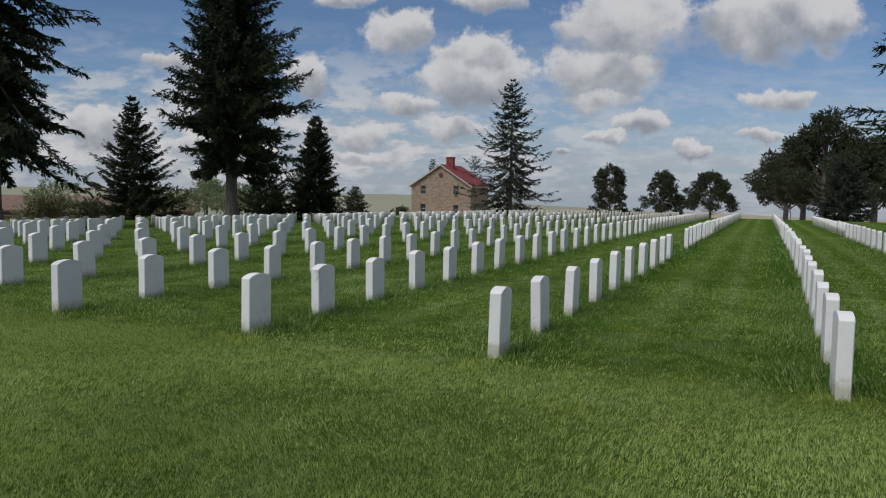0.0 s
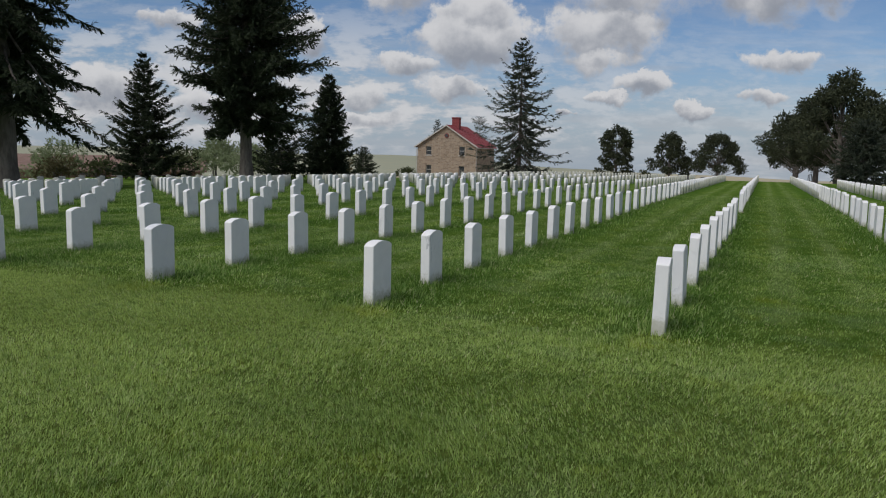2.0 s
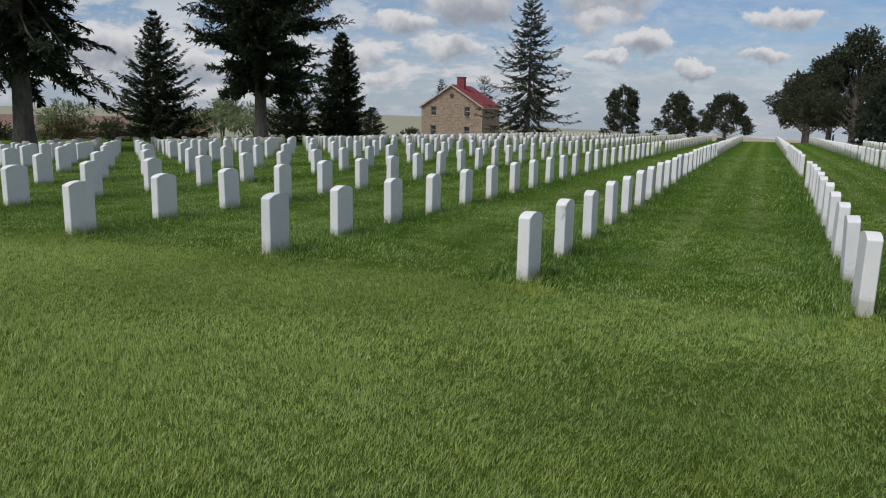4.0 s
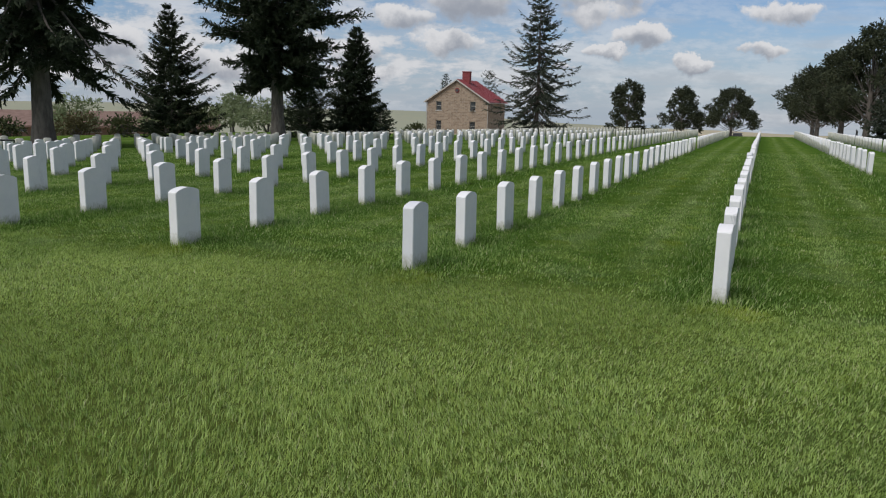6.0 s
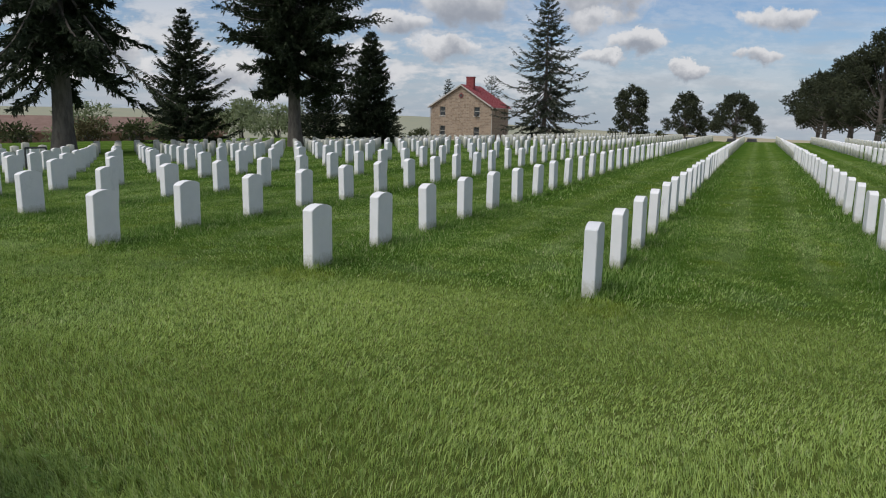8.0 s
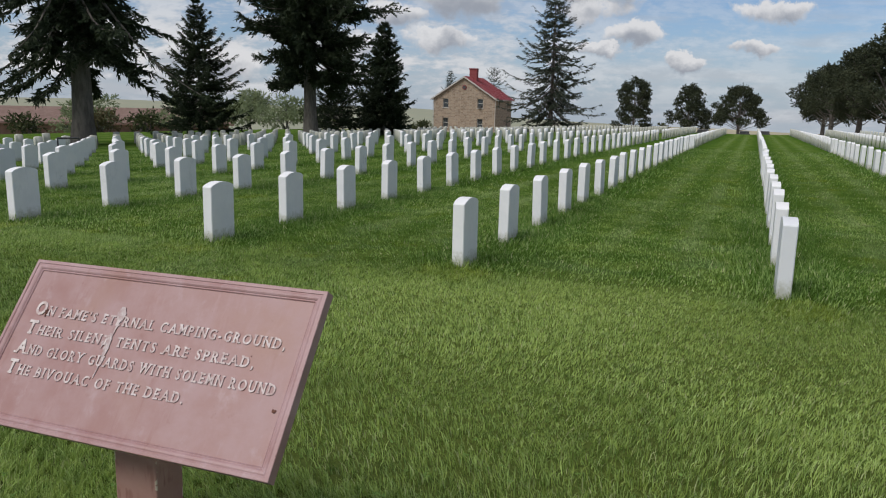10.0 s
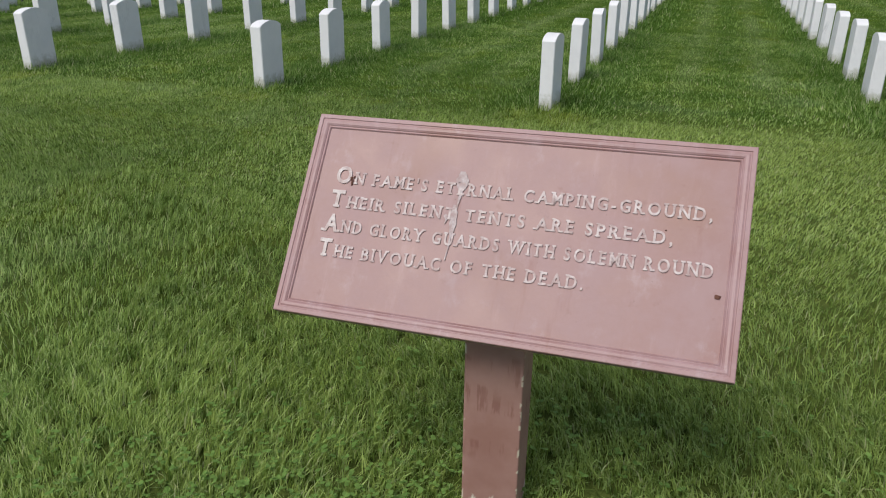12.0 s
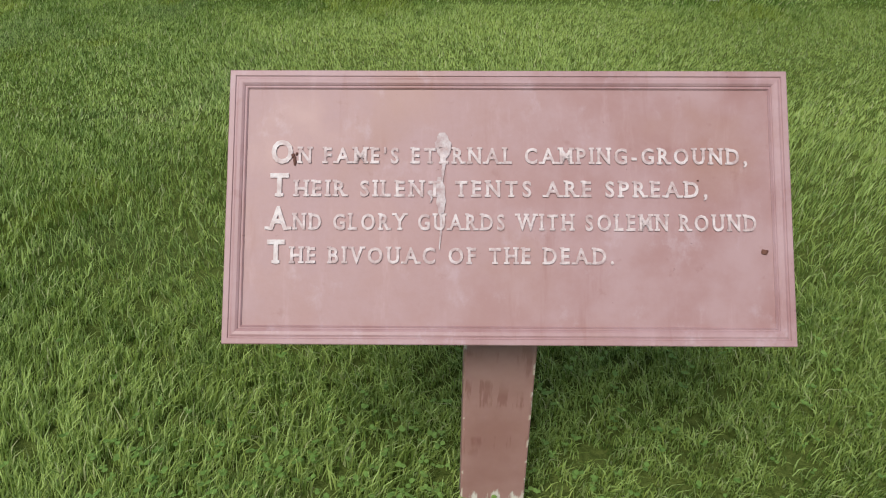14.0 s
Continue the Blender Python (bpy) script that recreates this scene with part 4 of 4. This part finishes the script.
    leafy("shrub", "small dark shrub between the rounded pines", "shrub", -24.2, 182.0, round_lobes(34, 5, 3.2, 1.7, 0.2), 34, LEAF_DARK, 90, 0.5)
    # grove at the end of the rows
    for n, (x, y, h, low, widths) in enumerate((
            (6.4, 152.0, 12.6, 3.4, (3.0, 5.2, 5.6, 5.4, 4.6, 3.4, 1.8)), (5.6, 132.0, 11.4, 2.9, (4.6, 7.0, 7.0, 6.0, 4.8, 3.4, 1.6)),
            (6.9, 112.5, 12.0, 2.6, (4.0, 5.4, 5.8, 5.6, 5.0, 3.6, 1.6)), (8.2, 99.5, 13.2, 2.3, (3.8, 4.9, 5.2, 4.9, 4.2, 2.8, 1.3)), (13.2, 97.0, 9.8, 2.2, (2.6, 4.2, 4.6, 4.4, 3.8, 2.6, 1.2)))):
        leafy("pine_tree", "dark broad pine in a grove with bare lower trunk", "tree", x, y, crown_lobes(41 + n, 38, h, low, widths), 41 + n, NEEDLE_PINE, 190, 0.40, 0.36, 1, 0.3, "grove of pines")
    # shrubs along the left edge
    rng = random.Random(8)
    for n, (x, y, h, r, mat, label) in enumerate((
            (-66.0, 56.0, 4.1, 3.0, LEAF, "pale green open-crowned small tree by shrubs"), (-55.0, 46.5, 1.5, 1.9, LEAF_RUST, "bronze-green rounded shrub by the lawn"), (-50.5, 46.8, 1.5, 1.7, LEAF_DARK, "dark green rounded shrub by the lawn"),
            (-58.0, 60.0, 3.6, 2.6, LEAF, "pale green small tree behind shrubs"), (-52.0, 57.0, 2.9, 2.6, LEAF_DARK, "olive green broad shrub"), (-56.0, 68.0, 4.2, 3.4, LEAF, "pale green leafy small tree"),
            (-50.5, 66.5, 3.4, 3.0, LEAF, "pale green leafy shrub"), (-44.5, 64.0, 2.4, 2.4, LEAF_DARK, "dark green shrub in the shade"), (-60.0, 44.0, 1.5, 1.5, LEAF_DARK, "dark green low shrub on the lawn"), (-41.5, 70.0, 2.6, 1.9, LEAF_RUST, "bronze-green upright shrub at the lawn edge"))):
        leafy("shrub", label, "shrub", x, y, round_lobes(60 + n, 8, h, r, 0.1, 0.8), 60 + n, mat, 130, 0.34, 0.07, 3, 0.25)
    leafy("shrub", "clipped dark green shrub against the stone house wall", "shrub", -68.9, 146.5, round_lobes(75, 8, 3.1, 2.6, 0.1, 0.9), 75, LEAF_DARK, 150, 0.45, 0.05, 3)


build_trees()


# ---- the stone house ----
def build_house():
    x0, x1, y0, y1 = -66.95, -53.75, 148.0, 160.0
    base, eave, ridge = -3.4, 3.55, 7.75
    mx = (x0 + x1) / 2
    house = thing("house", pose(mx, y0, base - 0.8), "two-storey sandstone house with a red roof and chimney", "house")
    w, d, he, hr = (x1 - x0) / 2, y1 - y0, eave - base, ridge - base
    t = 0.55

    def wall_with(holes, a, b, top):
        """Boxes of a wall from a to b along its run, around holes (u0, u1, z0, z1)."""
        bm = bmesh.new()
        us = sorted({a, b, *[h[0] for h in holes], *[h[1] for h in holes]})
        for u0, u1 in zip(us, us[1:]):
            inside = sorted((h[2], h[3]) for h in holes if h[0] <= u0 + 1e-6 and h[1] >= u1 - 1e-6)
            z = -0.6
            for lo, hi in inside:
                add_box(bm, u0, u1, 0, t, z, lo)
                z = hi
            add_box(bm, u0, u1, 0, t, z, top)
        return bm

    openings = [(-64.98 - mx, -63.78 - mx, 1.55 - base, 3.40 - base), (-64.98 - mx, -63.80 - mx, -2.45 - base, -0.50 - base),
                (-57.48 - mx, -56.28 - mx, 1.60 - base, 3.42 - base), (-57.50 - mx, -56.30 - mx, -2.70 - base, -0.60 - base)]
    part("front_wall", wall_with(openings, -w, w, he), STONEWORK, house, "rough sandstone block wall")
    part("back_wall", box(-w, w, d - t, d, -0.6, he), STONEWORK, house)
    side_open = [(2.2, 3.3, 5.0, 6.6), (8.4, 9.5, 5.0, 6.6), (8.2, 9.4, 1.1, 2.9)]
    for sx in (1, -1):
        bm = wall_with(side_open, t, d - t, he)
        ob = part("side_wall", bm, STONEWORK, house)
        ob.matrix_basis = Matrix(((0, -1, 0, w), (1, 0, 0, 0), (0, 0, 1, 0), (0, 0, 0, 1))) if sx > 0 else Matrix(((0, 1, 0, -w), (1, 0, 0, 0), (0, 0, 1, 0), (0, 0, 0, 1)))
    for yy in (0.0, d - t):
        bm = bmesh.new()
        tri = [(-w, he), (w, he), (0, hr - 0.12)]
        f = [bm.verts.new((a, yy, z)) for a, z in tri]
        k = [bm.verts.new((a, yy + t, z)) for a, z in tri]
        bm.faces.new(f)
        bm.faces.new(k[::-1])
        for i in range(3):
            bm.faces.new((f[i], k[i], k[(i + 1) % 3], f[(i + 1) % 3]))
        part("gable", bm, STONEWORK, house)
    # roof slopes with standing seams
    over, lip = 0.55, 0.45
    slope = (hr - he) / w
    for sx in (1, -1):
        def strip(ya, yb, lift, thick):
            bm, vs = bmesh.new(), []
            for yy in (ya, yb):
                for xx in (0.0, w + over):
                    zz = hr - slope * xx + 0.16
                    vs += [bm.verts.new((sx * xx, yy, zz + lift)), bm.verts.new((sx * xx, yy, zz + lift - thick))]
            for q in ((0, 2, 6, 4), (1, 5, 7, 3), (0, 1, 3, 2), (4, 6, 7, 5), (0, 4, 5, 1), (2, 3, 7, 6)):
                bm.faces.new([vs[i] for i in q])
            return bm

        roof = part("roof", strip(-lip, d + lip, 0, 0.16), ROOF_RED, house, "red metal roof slope")
        for n in range(1, 22):
            yy = -lip + (d + 2 * lip) * n / 22
            part("seam", strip(yy - 0.03, yy + 0.03, 0.05, 0.048), ROOF_RED, roof)
        # pale barge board and gutter
        bm = bmesh.new()
        vs = []
        for yy in (-lip - 0.06, -lip - 0.004):
            for xx in (0.0, w + over):
                zz = hr - slope * xx + 0.15
                vs += [bm.verts.new((sx * xx, yy, zz)), bm.verts.new((sx * xx, yy, zz - 0.30))]
        for q in ((0, 2, 6, 4), (1, 5, 7, 3), (0, 1, 3, 2), (4, 6, 7, 5), (0, 4, 5, 1), (2, 3, 7, 6)):
            bm.faces.new([vs[i] for i in q])
        part("barge_board", bm, TRIM, house, "pale weathered roof edge board")
        ex = w + over
        part("gutter", box(sx * ex - 0.09 + 0.1 * sx, sx * ex + 0.09 + 0.1 * sx, -lip, d + lip, hr - slope * ex - 0.10, hr - slope * ex + 0.04, 0.03), TRIM, house, "pale gutter")
        pipe = Heap()
        px = sx * (w + 0.12)
        pipe.add(*tube([(px, -0.12, he - 0.2), (px, -0.12, he * 0.5), (px, -0.12, 0.0)], [0.07, 0.07, 0.07], 8))
        under(new("downpipe", pipe.mesh("downpipe", TRIM)), house)
    # chimney
    cx0, cx1 = -60.55 - mx, -58.95 - mx
    stack = part("chimney", box(cx0, cx1, 3.4, 4.5, hr - 1.2, 9.40 - base, 0.02), CHIMNEY_RED, house, "red painted brick chimney")
    part("cap", box(cx0 - 0.09, cx1 + 0.09, 3.31, 4.59, 9.40 - base, 9.60 - base, 0.02), CHIMNEY_RED, stack)

    def window(u0, u1, z0, z1, m):
        win = under(new("window", bm_mesh("window", box(u0 + 0.06, u1 - 0.06, 0.30, 0.33, z0 + 0.06, z1 - 0.06), GLASS)), house, "dark sash window")
        win.matrix_basis = m
        bm = bmesh.new()
        for a, b, c, e in ((u0, u0 + 0.09, z0, z1), (u1 - 0.09, u1, z0, z1), (u0 + 0.09, u1 - 0.09, z1 - 0.09, z1), (u0 + 0.09, u1 - 0.09, z0, z0 + 0.09), (u0 + 0.09, u1 - 0.09, (z0 + z1) / 2 - 0.04, (z0 + z1) / 2 + 0.04)):
            add_box(bm, a, b, 0.22, 0.29, c, e)
        part("frame", bm, TRIM, win)
        part("sill", box(u0 - 0.12, u1 + 0.12, -0.10, 0.22, z0 - 0.16, z0 - 0.004, 0.01), TRIM, win)
        part("lintel", box(u0 - 0.15, u1 + 0.15, -0.05, 0.20, z1 + 0.004, z1 + 0.30, 0.01), STONEWORK, win)

    for h in openings:
        window(*h, Matrix())
    side_m = Matrix(((0, -1, 0, w), (1, 0, 0, 0), (0, 0, 1, 0), (0, 0, 0, 1)))
    for h in side_open:
        window(*h, side_m)
    # round vent in the gable
    ring = bmesh.new()
    bmesh.ops.create_cone(ring, cap_ends=True, segments=20, radius1=0.50, radius2=0.46, depth=0.16, matrix=Matrix.Translation((0.0, -0.06, 5.65 - base)) @ Matrix.Rotation(radians(90), 4, "X"))
    vent = part("vent", ring, CHIMNEY_RED, house, "round gable vent")
    hole = bmesh.new()
    bmesh.ops.create_cone(hole, cap_ends=True, segments=20, radius1=0.34, radius2=0.34, depth=0.05, matrix=Matrix.Translation((0.0, -0.15, 5.65 - base)) @ Matrix.Rotation(radians(90), 4, "X"))
    part("louvre", hole, DARK_METAL, vent)
    # window air unit
    part("air_unit", box(-57.25 - mx, -56.6 - mx, -0.45, 0.2, 1.62 - base, 2.05 - base, 0.03), DARK_METAL, house, "small dark window air unit")


build_house()


# ---- low buildings past the shrubs ----
def low_building(x, y, turn, length, depth, eave, ridge, label):
    b = thing("building", pose(x, y, zl(x, y), 0, 0, turn), label, "building")
    part("wall", box(-length / 2, length / 2, 0, depth, -1.0, eave), WALL_BROWN, b)
    for s in (-1, 1):
        bm = bmesh.new()
        vs = []
        for xx in (-length / 2 - 0.6, length / 2 + 0.6):
            for q in (0.0, 1.0):
                yy = depth / 2 + s * (depth / 2 + 0.8) * q
                zz = ridge - (ridge - eave + 0.1) * q
                vs += [bm.verts.new((xx, yy, zz + 0.2)), bm.verts.new((xx, yy, zz))]
        for q in ((0, 2, 6, 4), (1, 5, 7, 3), (0, 1, 3, 2), (4, 6, 7, 5), (0, 4, 5, 1), (2, 3, 7, 6)):
            bm.faces.new([vs[i] for i in q])
        part("roof", bm, ROOF_BROWN, b, "faded pink-brown roof slope")
    for n in range(int(length / 4)):
        u = -length / 2 + 2 + 4 * n
        win = part("window", box(u - 0.7, u + 0.7, -0.06, -0.01, 0.9, eave - 0.3), GLASS, b)
        part("frame", box(u - 0.8, u + 0.8, -0.045, -0.004, 0.8, 0.896), TRIM, win)
    return b


low_building(-82.0, 66.0, 41, 40.0, 10.0, 1.5, 3.1, "long low brown building with a faded pink-brown roof")


# ---- small dark things among the rows ----
def marker_slab(x, y, long):
    """A low block on a wider foot."""
    m = thing("marker_stone", pose(x, y, zl(x, y)), "low dark granite marker stone at the end of a row", "marker", "dark row-end markers")
    part("foot", box(-long / 2 - 0.08, long / 2 + 0.08, -0.22, 0.22, -0.10, 0.09, 0.012), DARK_METAL, m)
    bm = box(-long / 2, long / 2, -0.15, 0.15, 0.09, 0.34, 0.015)
    for v in bm.verts:
        if v.co.z > 0.2 and v.co.y < 0:
            v.co.z -= 0.07
    part("block", bm, DARK_METAL, m)


for mx_, my_, ml_ in ((-11.0, 79.2, 1.05), (-7.2, 79.2, 0.85), (-5.4, 79.2, 0.85)):
    marker_slab(mx_, my_, ml_)


def low_rail(x, y, turn, long, high, posts):
    """A pipe rail on short posts."""
    r = thing("metal_rail", pose(x, y, zl(x, y), 0, 0, turn), "low dark metal rail standing in the grass", "rail")
    bar = Heap()
    bar.add(*tube([(-long / 2, 0, high), (0, 0, high), (long / 2, 0, high)], [0.03, 0.03, 0.03], 8))
    under(new("bar", bar.mesh("bar", DARK_METAL)), r)
    for k in range(posts):
        px = -long / 2 + long * k / (posts - 1)
        leg = Heap()
        leg.add(*tube([(px, 0, -0.15), (px, 0, high * 0.5), (px, 0, high)], [0.028, 0.026, 0.026], 8))
        under(new("post", leg.mesh("post", DARK_METAL)), r)


low_rail(2.75, 62.0, 84, 6.0, 0.85, 3)
low_rail(-27.0, 17.6, 60, 0.6, 0.66, 2)


# ---- grass, clover ----
def tuft_field(n, x0, x1, y0, y1, seed, tall, wide, segments, keep=None, bare=-0.80):
    """Blade triangles over a patch. tall(x, y) gives the height."""
    rng = np.random.default_rng(seed)
    x, y = rng.uniform(x0, x1, n), rng.uniform(y0, y1, n)
    if keep is not None:
        k = keep(x, y)
        x, y = x[k], y[k]
    pock = np.sin(x * 47 + 3 * np.sin(y * 9)) * np.sin(y * 41 + 3 * np.sin(x * 11)) + 0.6 * np.sin(x * 19 + y * 7) * np.sin(y * 23 - x * 5)
    k = pock + rng.normal(0, 0.25, len(x)) > bare
    x, y = x[k], y[k]
    n = len(x)
    h = tall(x, y) * rng.uniform(0.55, 1.25, n)
    a = rng.uniform(0, 6.283, n)
    swirl = 1.4 * np.sin(x * 1.1 + 2.0 * np.sin(y * 0.7)) + 1.2 * np.sin(y * 1.7 + x * 0.6)
    la = swirl + rng.normal(0, 1.1, n)
    lean = rng.uniform(0.05, 0.95, n) * h
    w = wide * rng.uniform(0.6, 1.3, n)
    base = np.stack([x, y, lie(x, y) - 0.004], 1)
    side = np.stack([np.cos(a) * w, np.sin(a) * w, np.zeros(n)], 1)
    tip = base + np.stack([np.cos(la) * lean, np.sin(la) * lean, h], 1)
    if segments == 1:
        v = np.stack([base - side, base + side, tip], 1).reshape(-1, 3)
        return v, np.arange(3 * n).reshape(-1, 3)
    mid = base + np.stack([np.cos(la) * lean * 0.32, np.sin(la) * lean * 0.32, h * 0.62], 1)
    v = np.stack([base - side, base + side, mid - side * 0.8, mid + side * 0.8, tip], 1).reshape(-1, 3)
    o = 5 * np.arange(n)[:, None]
    f = np.concatenate([o + np.array([[0, 1, 3]]), o + np.array([[0, 3, 2]]), o + np.array([[2, 3, 4]])])
    return v, f


def row_gap(x, y):
    u = (x - (ROW_X - 0.06) - ROW_LEAN * (y - 6.0)) / ROW_STEP
    return np.abs(u - np.round(u)) * ROW_STEP


def blade_height(x, y):
    lump = 0.5 + 0.5 * np.sin(x * 2.7 + np.sin(y * 2.1)) * np.sin(y * 3.1 + np.sin(x * 1.3))
    long_grass = np.clip((0.62 - row_gap(x, y)) / 0.5, 0, 1) * np.clip((y - 5.55) / 0.5, 0, 1)
    return 0.026 + 0.012 * lump + 0.052 * long_grass * (0.5 + 0.5 * lump)


def near_patch(x, y):
    """The finer grass round the tablet's post, with an uneven edge."""
    e = 0.35 * np.sin(x * 3.1 + y * 2.3) + 0.25 * np.sin(x * 7.7 - y * 6.1) + 0.12 * np.sin(x * 31 + y * 27)
    return (np.abs(x + 9.1) < 2.7 + e) & (y > 0.35 + 0.4 * e) & (y < 3.1 + e)


def build_grass():
    heap = Heap()
    heap.add(*tuft_field(225000, -12.6, -5.6, 0.05, 3.9, 1, lambda x, y: blade_height(x, y) * 1.55, 0.0019, 3, near_patch, -0.48))
    heap.add(*tuft_field(150000, -10.9, -7.6, 0.25, 2.2, 8, lambda x, y: blade_height(x, y) * 1.6, 0.0017, 3, near_patch, -0.40))
    heap.add(*tuft_field(560000, -13.5, 2.5, 1.2, 3.5, 2, lambda x, y: blade_height(x, y) * 1.0, 0.0030, 1, lambda x, y: ~near_patch(x, y)))
    heap.add(*tuft_field(400000, -16.0, 3.5, 3.5, 5.8, 5, lambda x, y: blade_height(x, y) * 0.95, 0.0040, 1, lambda x, y: ~near_patch(x, y)))
    heap.add(*tuft_field(60000, -15.0, 4.5, -4.0, 1.2, 7, lambda x, y: blade_height(x, y) * 0.95, 0.0070, 1, lambda x, y: ~near_patch(x, y)))
    heap.add(*tuft_field(30000, -20.0, -16.0, 3.2, 5.8, 6, blade_height, 0.0050, 1))
    heap.add(*tuft_field(340000, -22.0, 4.5, 5.8, 12.5, 3, lambda x, y: blade_height(x, y) * 0.9, 0.0060, 1))
    heap.add(*tuft_field(150000, -30.0, 5.5, 12.5, 34.0, 4, lambda x, y: blade_height(x, y) * 1.15, 0.0095, 1))
    # uncut tufts against each stone foot
    rng = np.random.default_rng(9)
    for x, y, *_ in SPOTS[:170]:
        k = 260
        px = x + rng.uniform(-0.16, 0.16, k)
        py = y + rng.uniform(-0.27, 0.27, k)
        ok = (np.abs(px - x) > 0.062) | (np.abs(py - y) > 0.175)
        px, py = px[ok], py[ok]
        m = len(px)
        h = rng.uniform(0.04, 0.115, m)
        a, la = rng.uniform(0, 6.283, (2, m))
        b = np.stack([px, py, lie(px, py)], 1)
        s = np.stack([np.cos(a), np.sin(a), np.zeros(m)], 1) * 0.0032
        t = b + np.stack([np.cos(la) * h * 0.4, np.sin(la) * h * 0.4, h], 1)
        heap.loose(np.stack([b - s, b + s, t], 1))
    tagged(new("lawn_grass", heap.mesh("lawn_grass", GRASS)), "short green mown lawn grass with longer tufts by the stones", "grass", kind="stuff")


build_grass()


def build_clover():
    rng = np.random.default_rng(21)
    heap = Heap()
    cx, cy = [], []
    for x, y, r, n in ((-9.75, 1.15, 0.34, 420), (-9.35, 1.05, 0.30, 330), (-10.2, 1.0, 0.28, 110), (-8.95, 1.3, 0.35, 90), (-9.1, 1.75, 0.4, 80), (-8.2, 1.9, 0.5, 50)):
        cx.append(x + rng.normal(0, r, n))
        cy.append(y + rng.normal(0, r * 0.7, n))
    cx, cy = np.concatenate(cx), np.concatenate(cy)
    k = len(cx)
    z = lie(cx, cy) + rng.uniform(0.035, 0.062, k)
    tris = []
    for leaf in range(3):
        a = rng.uniform(0, 6.283, k) + leaf * 2.094
        tilt = rng.uniform(-0.2, 0.5, k)
        r = rng.uniform(0.008, 0.015, k)
        c = np.stack([cx, cy, z], 1)
        d = np.stack([np.cos(a), np.sin(a), tilt], 1)
        s = np.stack([-np.sin(a), np.cos(a), np.zeros(k)], 1)
        p = [c, c + (d * 0.55 + s * 0.48) * r[:, None], c + (d + s * 0.28) * r[:, None], c + (d - s * 0.28) * r[:, None], c + (d * 0.55 - s * 0.48) * r[:, None]]
        for i in (1, 2, 3):
            tris.append(np.stack([p[0], p[i], p[i + 1]], 1))
    # join the three fans of each leaflet so they share one tint
    tris = np.concatenate(tris)
    heap.loose(tris)
    tagged(new("clover", heap.mesh("clover", CLOVER)), "patch of low green clover in the lawn by the post", "clover", kind="stuff")


build_clover()
